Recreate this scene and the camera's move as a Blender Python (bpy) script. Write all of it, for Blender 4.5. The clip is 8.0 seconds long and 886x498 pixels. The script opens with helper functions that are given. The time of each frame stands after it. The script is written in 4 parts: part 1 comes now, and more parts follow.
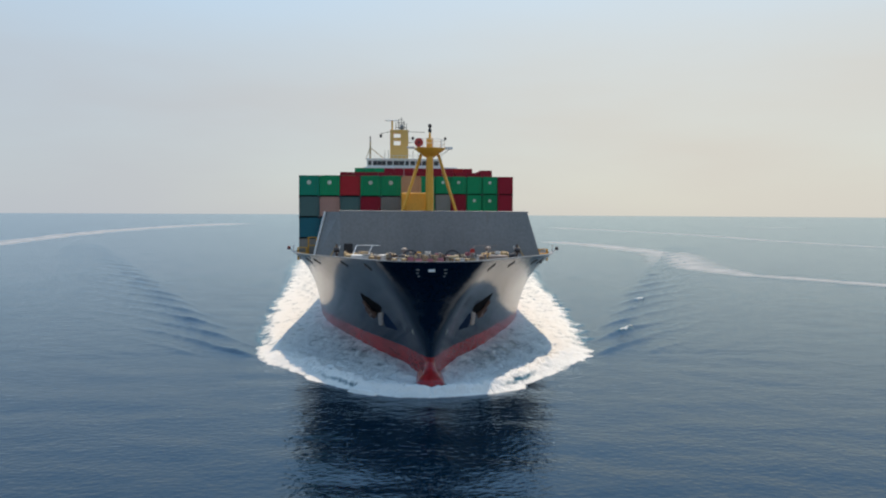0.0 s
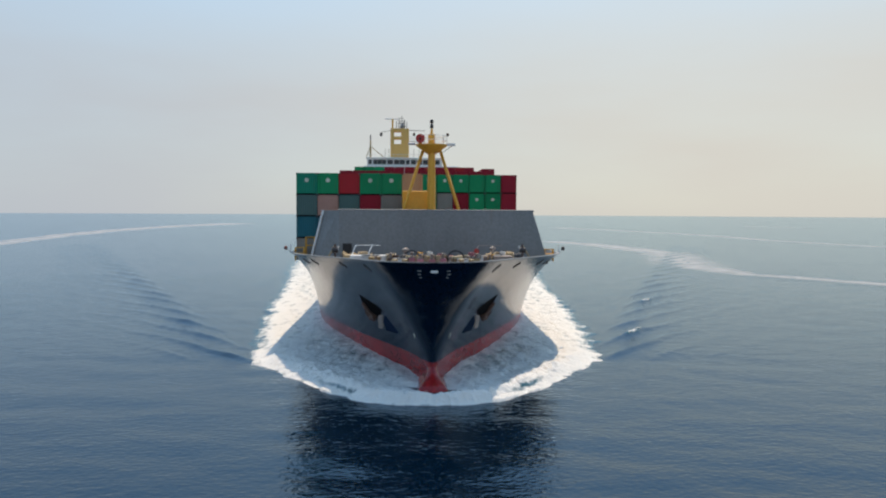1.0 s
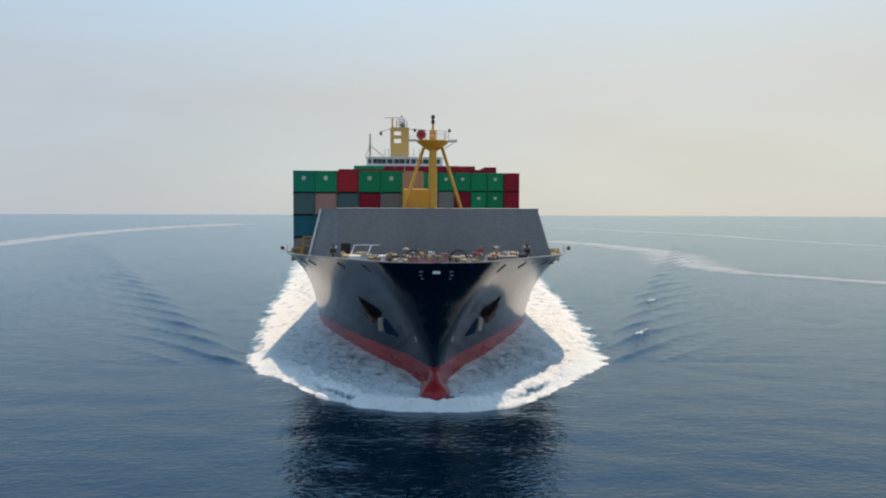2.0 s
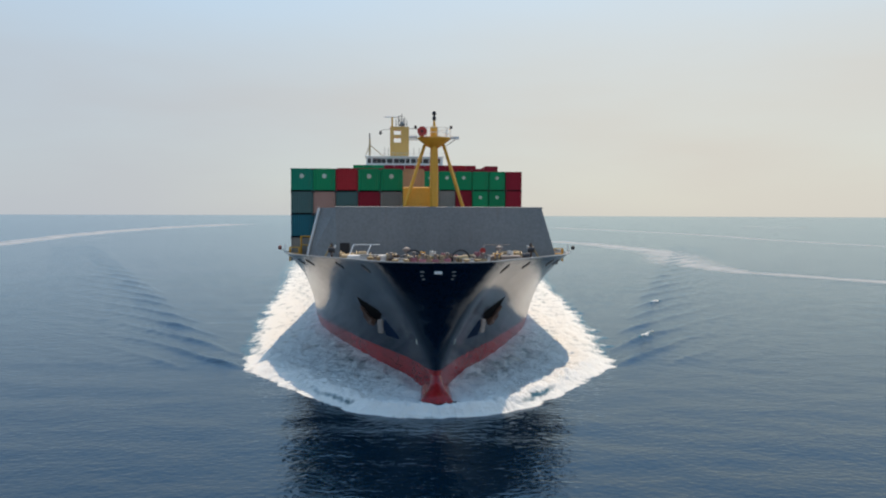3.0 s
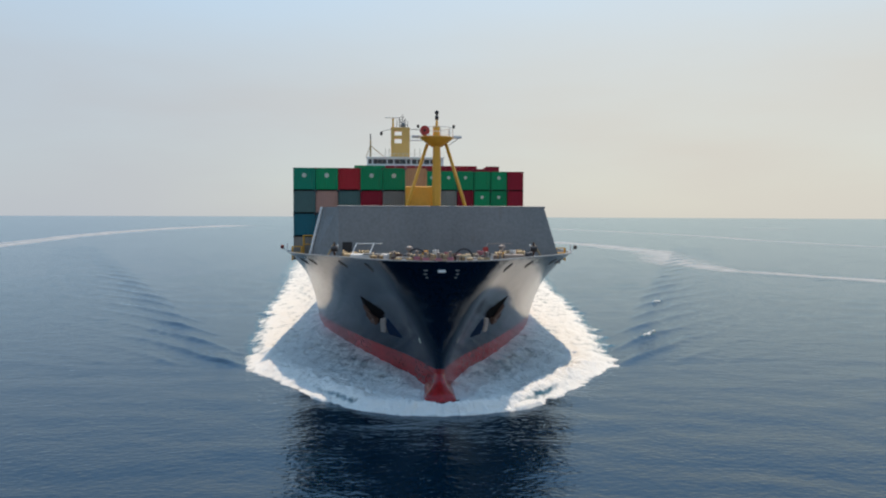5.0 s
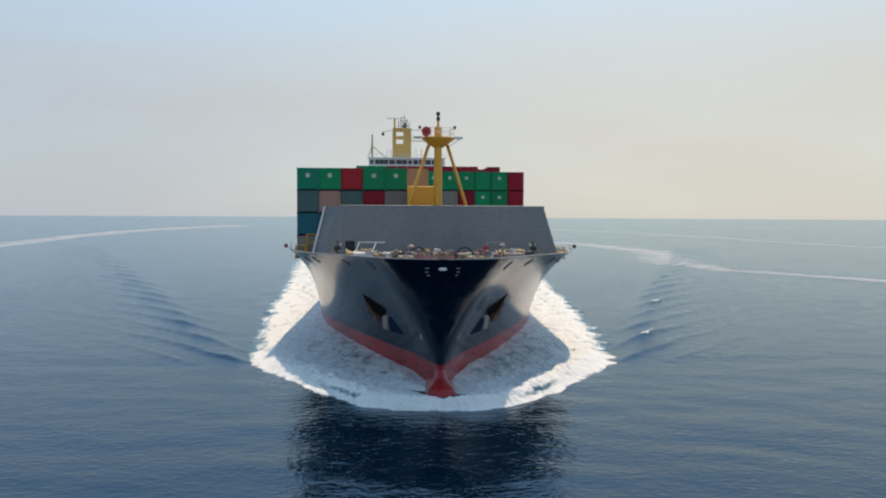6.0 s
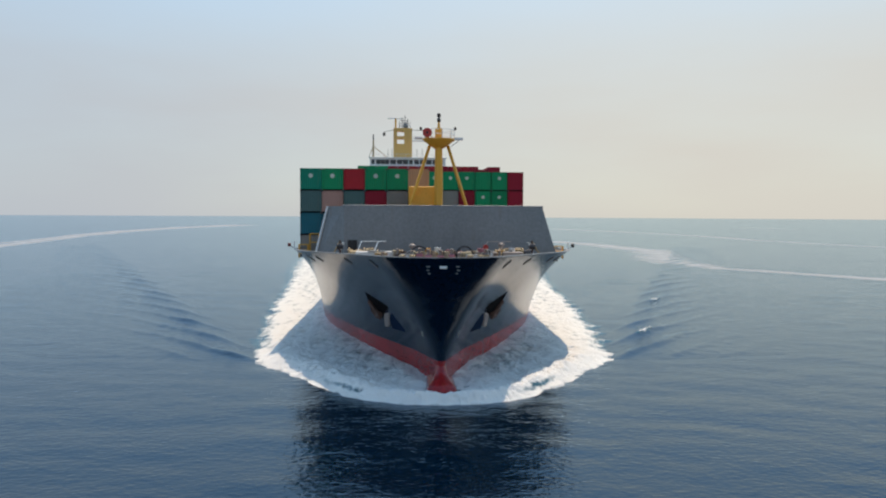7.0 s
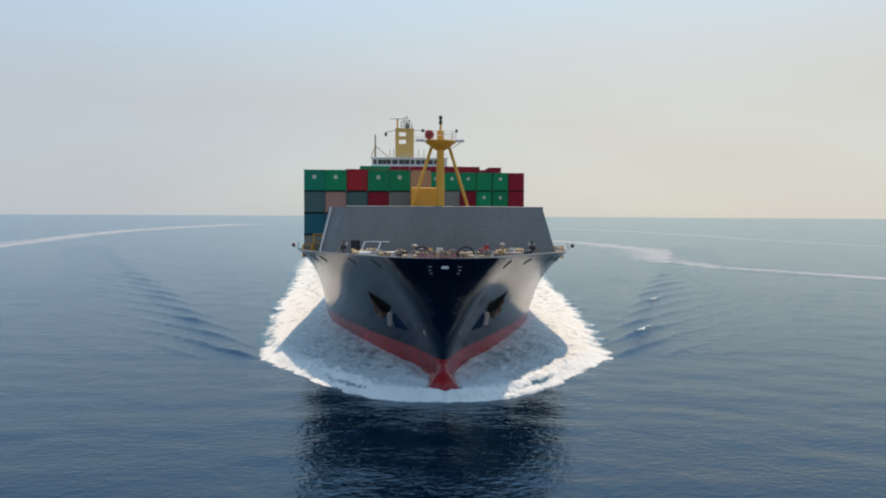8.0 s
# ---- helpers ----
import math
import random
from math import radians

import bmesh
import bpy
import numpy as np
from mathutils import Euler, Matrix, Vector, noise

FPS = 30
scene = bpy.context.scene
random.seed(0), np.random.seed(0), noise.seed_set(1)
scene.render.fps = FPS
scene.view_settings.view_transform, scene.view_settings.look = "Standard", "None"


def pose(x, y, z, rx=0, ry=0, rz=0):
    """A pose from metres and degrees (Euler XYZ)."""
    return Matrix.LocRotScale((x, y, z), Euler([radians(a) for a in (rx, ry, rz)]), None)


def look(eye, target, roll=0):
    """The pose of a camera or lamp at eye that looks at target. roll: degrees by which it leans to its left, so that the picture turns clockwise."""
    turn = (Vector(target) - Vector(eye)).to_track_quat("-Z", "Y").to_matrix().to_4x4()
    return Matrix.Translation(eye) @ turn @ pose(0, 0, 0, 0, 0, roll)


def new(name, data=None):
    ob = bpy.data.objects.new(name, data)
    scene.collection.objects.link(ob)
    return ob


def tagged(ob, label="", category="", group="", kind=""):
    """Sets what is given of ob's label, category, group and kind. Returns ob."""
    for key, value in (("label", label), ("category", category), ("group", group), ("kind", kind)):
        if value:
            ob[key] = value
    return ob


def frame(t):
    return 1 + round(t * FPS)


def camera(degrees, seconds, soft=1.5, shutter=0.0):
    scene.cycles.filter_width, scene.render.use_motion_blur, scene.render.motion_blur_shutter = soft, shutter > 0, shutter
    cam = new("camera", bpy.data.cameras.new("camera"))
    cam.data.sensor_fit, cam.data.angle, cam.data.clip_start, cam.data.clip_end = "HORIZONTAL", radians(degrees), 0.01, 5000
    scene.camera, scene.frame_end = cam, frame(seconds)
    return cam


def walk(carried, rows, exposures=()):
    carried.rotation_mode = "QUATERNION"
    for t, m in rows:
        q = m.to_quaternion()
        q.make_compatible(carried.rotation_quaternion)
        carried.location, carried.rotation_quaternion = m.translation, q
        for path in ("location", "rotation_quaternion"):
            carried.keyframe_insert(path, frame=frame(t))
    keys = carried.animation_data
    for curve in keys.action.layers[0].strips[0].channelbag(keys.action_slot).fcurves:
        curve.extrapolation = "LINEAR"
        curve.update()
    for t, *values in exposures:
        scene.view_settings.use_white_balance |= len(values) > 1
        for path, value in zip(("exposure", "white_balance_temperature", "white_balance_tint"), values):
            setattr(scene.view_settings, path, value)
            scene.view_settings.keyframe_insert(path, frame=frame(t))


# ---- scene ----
cam = camera(61.1, 8.0, soft=2.1)
SPEED = 3.6            # the ship's way through the water, metres a second, towards -y


def sail(t):
    return Matrix.Translation((0, -SPEED * t, 0))


# the drone flies ahead of the bow: its place seen from the moving ship
PATH = [
    (0, (-2.43, -67.109, 15.456), (-2.326, -65.114, 15.359), 0.3),
    (0.5, (-2.499, -65.62, 15.37), (-2.395, -63.625, 15.274), 0.3),
    (1, (-2.495, -64.076, 15.316), (-2.392, -62.081, 15.219), 0.3),
    (1.5, (-2.513, -62.655, 15.237), (-2.411, -60.66, 15.14), 0.2),
    (3, (-2.638, -59.328, 14.961), (-2.534, -57.333, 14.866), 0.2),
    (3.5, (-2.677, -58.815, 14.897), (-2.573, -56.82, 14.802), 0.2),
    (4, (-2.744, -58.681, 14.842), (-2.64, -56.686, 14.749), 0.2),
    (4.5, (-2.838, -58.899, 14.785), (-2.733, -56.904, 14.693), 0.2),
    (6, (-2.969, -60.671, 14.624), (-2.868, -58.676, 14.534), 0.3),
    (6.5, (-2.986, -61.426, 14.585), (-2.886, -59.431, 14.494), 0.3),
    (7, (-3.026, -62.13, 14.627), (-2.927, -60.135, 14.536), 0.3),
    (7.5, (-3.067, -62.79, 14.718), (-2.969, -60.794, 14.626), 0.3),
    (8, (-3.11, -63.47, 14.791), (-3.015, -61.475, 14.698), 0.3),
]
walk(cam, [(t, sail(t) @ look(eye, target, roll)) for t, eye, target, roll in PATH])

# ---- light ----
SUN_UP, SUN_TURN = radians(64), radians(12)      # behind the ship, a little to +x
scene.view_settings.exposure = 0.0
world = bpy.data.worlds.new("hazy_sky")
scene.world = world
world.use_nodes = True
wn, wl = world.node_tree.nodes, world.node_tree.links
sky = wn.new("ShaderNodeTexSky")
sky.sky_type = "NISHITA"
sky.sun_disc = False
sky.sun_elevation, sky.sun_rotation = SUN_UP, SUN_TURN
sky.dust_density, sky.air_density, sky.ozone_density = 1.0, 1.0, 0.7
way = wn.new("ShaderNodeTexCoord")
axes = wn.new("ShaderNodeSeparateXYZ")
wl.new(way.outputs["Generated"], axes.inputs[0])
# milky haze, thick at the horizon and thin overhead, warmer to one side
thick = wn.new("ShaderNodeMapRange")
thick.interpolation_type = "SMOOTHSTEP"
thick.inputs[1].default_value, thick.inputs[2].default_value = 0.12, 0.55
thick.inputs[3].default_value, thick.inputs[4].default_value = 0.95, 0.05
wl.new(axes.outputs[2], thick.inputs[0])
across = wn.new("ShaderNodeMapRange")
across.interpolation_type = "SMOOTHSTEP"
across.inputs[1].default_value, across.inputs[2].default_value = -0.6, 0.4
wl.new(axes.outputs[0], across.inputs[0])
tone = wn.new("ShaderNodeMix")
tone.data_type = "RGBA"
tone.inputs[6].default_value, tone.inputs[7].default_value = (5.05, 5.4, 5.95, 1), (6.9, 6.5, 5.85, 1)
wl.new(across.outputs[0], tone.inputs[0])
haze = wn.new("ShaderNodeMix")
haze.data_type = "RGBA"
# faint long wisps in the haze
stretch = wn.new("ShaderNodeMapping")
stretch.inputs["Scale"].default_value = (1.2, 1.2, 5.0)
stretch.inputs["Rotation"].default_value = (0, radians(14), 0)
wl.new(way.outputs["Generated"], stretch.inputs[0])
wisps = wn.new("ShaderNodeTexNoise")
wisps.inputs["Scale"].default_value, wisps.inputs["Detail"].default_value = 2.2, 6
wl.new(stretch.outputs[0], wisps.inputs[0])
thin = wn.new("ShaderNodeMapRange")
thin.inputs[1].default_value, thin.inputs[2].default_value = 0.35, 0.65
thin.inputs[3].default_value, thin.inputs[4].default_value = 0.96, 1.02
wl.new(wisps.outputs[0], thin.inputs[0])
veil = wn.new("ShaderNodeMath")
veil.operation, veil.use_clamp = "MULTIPLY", True
wl.new(thick.outputs[0], veil.inputs[0])
wl.new(thin.outputs[0], veil.inputs[1])
wl.new(veil.outputs[0], haze.inputs[0])
wl.new(tone.outputs[2], haze.inputs[7])
clear = wn.new("ShaderNodeVectorMath")
clear.operation = "MULTIPLY"
clear.inputs[1].default_value = (1.65, 2.2, 2.2)
wl.new(sky.outputs[0], clear.inputs[0])
wl.new(clear.outputs[0], haze.inputs[6])
wl.new(haze.outputs[2], wn["Background"].inputs[0])
wn["Background"].inputs[1].default_value = 0.097
sun_data = bpy.data.lights.new("sun", "SUN")
sun_data.energy, sun_data.angle, sun_data.color = 3.4, radians(0.6), (1.0, 0.78, 0.57)
sun = new("sun", sun_data)
sun_way = Vector((math.sin(SUN_TURN) * math.cos(SUN_UP), math.cos(SUN_TURN) * math.cos(SUN_UP), math.sin(SUN_UP)))
sun.matrix_basis = look(sun_way * 300, (0, 0, 0))


# ---- materials ----
def nodes(name):
    m = bpy.data.materials.new(name)
    m.use_nodes = True
    n, l = m.node_tree.nodes, m.node_tree.links
    return m, n, l, n["Principled BSDF"]


def paint(name, colour, rough=0.5, metal=0.0, scale=1.5, wear=0.25, rust=0.0, bump=0.02):
    """Weathered paint: broad fading, fine speckle, runs of rust where asked."""
    m, n, l, b = nodes(name)
    co = n.new("ShaderNodeTexCoord")
    big = n.new("ShaderNodeTexNoise")
    big.inputs["Scale"].default_value, big.inputs["Detail"].default_value = scale * 0.3, 5
    fine = n.new("ShaderNodeTexNoise")
    fine.inputs["Scale"].default_value, fine.inputs["Detail"].default_value = scale * 6, 6
    mp = n.new("ShaderNodeMapping")
    mp.inputs["Scale"].default_value = (1, 1, 0.25)
    l.new(co.outputs["Object"], mp.inputs[0])
    l.new(mp.outputs[0], big.inputs[0])
    l.new(co.outputs["Object"], fine.inputs[0])
    info = n.new("ShaderNodeObjectInfo")
    add = n.new("ShaderNodeMath")
    add.operation = "ADD"
    l.new(big.outputs[0], add.inputs[0])
    l.new(fine.outputs[0], add.inputs[1])
    ramp = n.new("ShaderNodeMapRange")
    ramp.inputs[1].default_value, ramp.inputs[2].default_value = 0.6, 1.4
    ramp.inputs[3].default_value, ramp.inputs[4].default_value = 1 - wear, 1 + wear
    l.new(add.outputs[0], ramp.inputs[0])
    vary = n.new("ShaderNodeMapRange")
    vary.inputs[3].default_value, vary.inputs[4].default_value = 0.88, 1.12
    l.new(info.outputs["Random"], vary.inputs[0])
    mul = n.new("ShaderNodeMath")
    mul.operation = "MULTIPLY"
    l.new(ramp.outputs[0], mul.inputs[0])
    l.new(vary.outputs[0], mul.inputs[1])
    hsv = n.new("ShaderNodeHueSaturation")
    hsv.inputs["Color"].default_value = (*colour, 1)
    l.new(mul.outputs[0], hsv.inputs["Value"])
    out = hsv.outputs[0]
    if rust:
        rn = n.new("ShaderNodeTexNoise")
        rn.inputs["Scale"].default_value, rn.inputs["Detail"].default_value = scale * 1.3, 8
        rm = n.new("ShaderNodeMapping")
        rm.inputs["Scale"].default_value = (1, 1, 0.18)
        l.new(co.outputs["Object"], rm.inputs[0])
        l.new(rm.outputs[0], rn.inputs[0])
        rr = n.new("ShaderNodeMapRange")
        rr.inputs[1].default_value, rr.inputs[2].default_value = 0.6, 0.75
        rr.inputs[4].default_value = rust
        l.new(rn.outputs[0], rr.inputs[0])
        mix = n.new("ShaderNodeMix")
        mix.data_type = "RGBA"
        mix.inputs[7].default_value = (0.16, 0.06, 0.025, 1)
        l.new(rr.outputs[0], mix.inputs[0])
        l.new(out, mix.inputs[6])
        out = mix.outputs[2]
    l.new(out, b.inputs["Base Color"])
    b.inputs["Roughness"].default_value, b.inputs["Metallic"].default_value = rough, metal
    bp = n.new("ShaderNodeBump")
    bp.inputs["Strength"].default_value, bp.inputs["Distance"].default_value = 0.4, bump
    l.new(add.outputs[0], bp.inputs["Height"])
    l.new(bp.outputs[0], b.inputs["Normal"])
    return m


HULL = paint("hull_paint", (0.001, 0.006, 0.016), 0.16, scale=0.5, wear=0.5, rust=0.02, bump=0.02)
HULL.node_tree.nodes["Principled BSDF"].inputs["IOR"].default_value = 1.38
HULL.node_tree.nodes["Principled BSDF"].inputs["Specular Tint"].default_value = (0.55, 0.75, 0.95, 1)


def dished(m, scale, depth):
    """Plating dished between its frames: a slow unevenness that breaks up reflections."""
    n, l = m.node_tree.nodes, m.node_tree.links
    co, tx, bp = n.new("ShaderNodeTexCoord"), n.new("ShaderNodeTexNoise"), n.new("ShaderNodeBump")
    mp = n.new("ShaderNodeMapping")
    mp.inputs["Scale"].default_value = (1, 0.6, 1)
    tx.inputs["Scale"].default_value, tx.inputs["Detail"].default_value = scale, 2
    bp.inputs["Strength"].default_value, bp.inputs["Distance"].default_value = 1.0, depth
    l.new(co.outputs["Object"], mp.inputs[0])
    l.new(mp.outputs[0], tx.inputs[0])
    l.new(tx.outputs[0], bp.inputs["Height"])
    b = n["Principled BSDF"]
    l.new(b.inputs["Normal"].links[0].from_socket, bp.inputs["Normal"])
    l.new(bp.outputs[0], b.inputs["Normal"])


dished(HULL, 0.7, 0.035)
RED = paint("antifouling", (0.29, 0.010, 0.010), 0.2, scale=0.6, wear=0.75, rust=0.45, bump=0.03)
GREY = paint("grey_paint", (0.185, 0.195, 0.198), 0.55, scale=0.6, wear=0.24, rust=0.3)
DECK = paint("deck_paint", (0.16, 0.10, 0.08), 0.7, scale=0.8, wear=0.3, rust=0.2)
YELLOW = paint("mast_yellow", (0.74, 0.37, 0.035), 0.5, scale=1.5, wear=0.2, rust=0.12)
# mast yellow paled for distance: the haze is put into the colour
HAZY_YELLOW = paint("hazy_yellow", (0.66, 0.39, 0.11), 0.55, scale=0.8, wear=0.2, rust=0.12)
WHITE = paint("white_paint", (0.72, 0.72, 0.70), 0.45, scale=1, wear=0.1, rust=0.1)
CREAM = paint("cream_paint", (0.42, 0.30, 0.15), 0.5, scale=2, wear=0.2, rust=0.3)
STEEL = paint("dark_steel", (0.05, 0.05, 0.055), 0.5, 0.4, 2, 0.3, 0.2)
# navy that puts the shade below the anchors into colour
NAVY = paint("shade_navy", (0.006, 0.018, 0.045), 0.9, scale=1, wear=0.3)
# black for shade put into colour: anchor recesses, gaps between container tiers
MATTE = paint("shade_black", (0.006, 0.006, 0.007), 1.0)
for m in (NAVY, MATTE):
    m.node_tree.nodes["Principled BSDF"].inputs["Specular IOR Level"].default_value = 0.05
RUSTY = paint("rusty_iron", (0.10, 0.055, 0.04), 0.7, 0.2, 2, 0.4, 0.6)
PALE = paint("worn_pale_steel", (0.30, 0.25, 0.22), 0.55, 0.1, 2, 0.3, 0.5)
PINK = paint("faded_pink", (0.45, 0.17, 0.2), 0.6, scale=2, wear=0.3)
ROPE = paint("mooring_rope", (0.48, 0.37, 0.24), 0.9, scale=4, wear=0.4)
LAMP_RED = paint("lamp_red", (0.42, 0.025, 0.02), 0.4)
LANTERN = paint("lantern_red", (0.12, 0.008, 0.014), 0.4)
BLACK = paint("black_paint", (0.012, 0.012, 0.014), 0.5)
GLASS = paint("wheelhouse_glass", (0.015, 0.025, 0.035), 0.06, wear=0.05, bump=0.0)
LOGO = paint("pale_mark", (0.58, 0.6, 0.5), 0.6, scale=3, wear=0.25)
BOXES = {
    "green": paint("box_green", (0.004, 0.28, 0.11), 0.5, wear=0.25, rust=0.15),
    "teal": paint("box_teal", (0.004, 0.24, 0.145), 0.5, wear=0.25, rust=0.15),
    "red": paint("box_red", (0.40, 0.018, 0.026), 0.5, wear=0.25, rust=0.15),
    "wine": paint("box_wine", (0.30, 0.009, 0.028), 0.5, wear=0.25, rust=0.15),
    "tan": paint("box_tan", (0.42, 0.27, 0.16), 0.55, wear=0.2, rust=0.25),
    "pink": paint("box_pink", (0.42, 0.24, 0.19), 0.55, wear=0.2, rust=0.25),
    "slate": paint("box_slate", (0.082, 0.153, 0.143), 0.5, wear=0.2, rust=0.15),
    "blue": paint("box_blue", (0.018, 0.14, 0.175), 0.5, wear=0.2, rust=0.15),
    "grey": paint("box_grey", (0.27, 0.25, 0.22), 0.55, wear=0.2, rust=0.25),
}

for m in BOXES.values():
    m.node_tree.nodes["Principled BSDF"].inputs["Specular IOR Level"].default_value = 0.25


def water_nodes(n, l, co, deep=(0.0001, 0.0013, 0.009, 1), clear=(0.0005, 0.007, 0.016, 1)):
    """Deep sea water: dark blue body, ripples at three sizes."""
    patch = n.new("ShaderNodeTexNoise")
    patch.inputs["Scale"].default_value, patch.inputs["Detail"].default_value = 0.012, 4
    l.new(co, patch.inputs[0])
    tint = n.new("ShaderNodeMix")
    tint.data_type = "RGBA"
    tint.inputs[6].default_value, tint.inputs[7].default_value = deep, clear
    l.new(patch.outputs[0], tint.inputs[0])
    last = None
    for scale, dist, stretch in ((0.12, 0.03, (0.7, 1, 1)), (0.5, 0.035, (0.6, 1, 1)), (1.3, 0.05, (0.6, 1, 1)), (2.7, 0.045, (0.75, 1, 1))):
        mp = n.new("ShaderNodeMapping")
        mp.inputs["Scale"].default_value = stretch
        mp.inputs["Rotation"].default_value = (0, 0, radians(-14))
        tx = n.new("ShaderNodeTexNoise")
        tx.inputs["Scale"].default_value, tx.inputs["Detail"].default_value = scale, 3
        bp = n.new("ShaderNodeBump")
        bp.inputs["Strength"].default_value, bp.inputs["Distance"].default_value = 1.0, dist
        l.new(co, mp.inputs[0])
        l.new(mp.outputs[0], tx.inputs[0])
        l.new(tx.outputs[0], bp.inputs["Height"])
        if last:
            l.new(last.outputs[0], bp.inputs["Normal"])
        last = bp
    gloss = n.new("ShaderNodeBsdfGlossy")
    gloss.inputs["Color"].default_value, gloss.inputs["Roughness"].default_value = (0.695, 0.845, 0.965, 1), 0.10
    body = n.new("ShaderNodeBsdfDiffuse")
    edge = n.new("ShaderNodeFresnel")
    edge.inputs["IOR"].default_value = 1.54
    calm = n.new("ShaderNodeTexNoise")
    calm.inputs["Scale"].default_value, calm.inputs["Detail"].default_value = 0.035, 5
    l.new(co, calm.inputs[0])
    sheen = n.new("ShaderNodeMapRange")
    sheen.inputs[1].default_value, sheen.inputs[2].default_value = 0.35, 0.65
    sheen.inputs[3].default_value, sheen.inputs[4].default_value = 0.02, 0.07
    l.new(calm.outputs[0], sheen.inputs[0])
    l.new(sheen.outputs[0], gloss.inputs["Roughness"])
    for node in (gloss, body, edge):
        l.new(last.outputs[0], node.inputs["Normal"])
    l.new(tint.outputs[2], body.inputs["Color"])
    wet = n.new("ShaderNodeMixShader")
    l.new(edge.outputs[0], wet.inputs[0])
    l.new(body.outputs[0], wet.inputs[1])
    l.new(gloss.outputs[0], wet.inputs[2])
    return wet.outputs[0]


def sea_material():
    m, n, l, b = nodes("sea_water")
    geo = n.new("ShaderNodeNewGeometry")
    l.new(water_nodes(n, l, geo.outputs["Position"]), n["Material Output"].inputs[0])
    n.remove(b)
    return m


def foam_material(name, low, high, scale=0.5, stretch=(1.0, 0.35, 1.0), colour=(0.86, 0.87, 0.86), airy=()):
    """Broken white foam lying on the water; UV.y is how dense it lies."""
    m, n, l, b = nodes(name)
    co = n.new("ShaderNodeTexCoord")
    n.remove(b)
    base = water_nodes(n, l, co.outputs["Object"], *airy)
    mp = n.new("ShaderNodeMapping")
    mp.inputs["Scale"].default_value = stretch
    l.new(co.outputs["Object"], mp.inputs[0])
    tx = n.new("ShaderNodeTexNoise")
    tx.inputs["Scale"].default_value, tx.inputs["Detail"].default_value, tx.inputs["Roughness"].default_value = scale, 9, 0.68
    tx.inputs["Distortion"].default_value = 0.6
    l.new(mp.outputs[0], tx.inputs[0])
    uv = n.new("ShaderNodeSeparateXYZ")
    l.new(co.outputs["UV"], uv.inputs[0])
    add = n.new("ShaderNodeMath")
    add.operation = "ADD"
    l.new(tx.outputs[0], add.inputs[0])
    l.new(uv.outputs[1], add.inputs[1])
    rng = n.new("ShaderNodeMapRange")
    rng.inputs[1].default_value, rng.inputs[2].default_value = low, high
    l.new(add.outputs[0], rng.inputs[0])
    froth = n.new("ShaderNodeBsdfPrincipled")
    froth.inputs["Base Color"].default_value = (*colour, 1)
    froth.inputs["Roughness"].default_value = 0.9
    froth.inputs["Specular IOR Level"].default_value = 0.2
    bp = n.new("ShaderNodeBump")
    bp.inputs["Strength"].default_value, bp.inputs["Distance"].default_value = 1.0, 0.36
    l.new(tx.outputs[0], bp.inputs["Height"])
    l.new(bp.outputs[0], froth.inputs["Normal"])
    mix = n.new("ShaderNodeMixShader")
    l.new(rng.outputs[0], mix.inputs[0])
    l.new(base, mix.inputs[1])
    l.new(froth.outputs[0], mix.inputs[2])
    l.new(mix.outputs[0], n["Material Output"].inputs[0])
    return m


SEA = sea_material()
FOAM = foam_material("bow_foam", 0.80, 1.04, 0.8, (1.0, 0.45, 1.0), (0.81, 0.80, 0.76), ((0.02, 0.065, 0.075, 1), (0.05, 0.11, 0.12, 1)))
STREAK = foam_material("old_foam", 0.85, 1.6, 0.12, (1, 1, 1), (0.42, 0.42, 0.42))


# ---- mesh helpers ----
def solid(verts, faces):
    bm = bmesh.new()
    vs = [bm.verts.new(v) for v in verts]
    for f in faces:
        bm.faces.new([vs[i] for i in f])
    return bm


def box(bm, x0, x1, y0, y1, z0, z1):
    vs = [bm.verts.new((x, y, z)) for z in (z0, z1) for x, y in ((x0, y0), (x1, y0), (x1, y1), (x0, y1))]
    for f in ((3, 2, 1, 0), (4, 5, 6, 7), (0, 1, 5, 4), (1, 2, 6, 5), (2, 3, 7, 6), (3, 0, 4, 7)):
        bm.faces.new([vs[i] for i in f])
    return bm


def tube(bm, a, b, r0, r1=None, seg=10):
    """A round bar from a to b."""
    a, b = Vector(a), Vector(b)
    r1 = r0 if r1 is None else r1
    q = (b - a).to_track_quat("Z", "Y")
    rings = []
    for p, r in ((a, r0), (b, r1)):
        rings.append([bm.verts.new(p + q @ Vector((r * math.cos(k * math.tau / seg), r * math.sin(k * math.tau / seg), 0))) for k in range(seg)])
    for k in range(seg):
        bm.faces.new((rings[0][k], rings[0][(k + 1) % seg], rings[1][(k + 1) % seg], rings[1][k]))
    bm.faces.new(rings[0][::-1])
    bm.faces.new(rings[1])
    return bm


def lathe(bm, profile, at=(0, 0, 0), seg=14):
    """A turned body about z from (radius, height) pairs."""
    at = Vector(at)
    rings = [[bm.verts.new(at + Vector((max(r, 0.002) * math.cos(k * math.tau / seg), max(r, 0.002) * math.sin(k * math.tau / seg), z))) for k in range(seg)] for r, z in profile]
    for a, b in zip(rings, rings[1:]):
        for k in range(seg):
            bm.faces.new((a[k], a[(k + 1) % seg], b[(k + 1) % seg], b[k]))
    bm.faces.new(rings[0][::-1])
    bm.faces.new(rings[-1])
    return bm


def bevel(bm, width):
    bmesh.ops.bevel(bm, geom=bm.edges[:], offset=width, segments=1, affect="EDGES")
    return bm


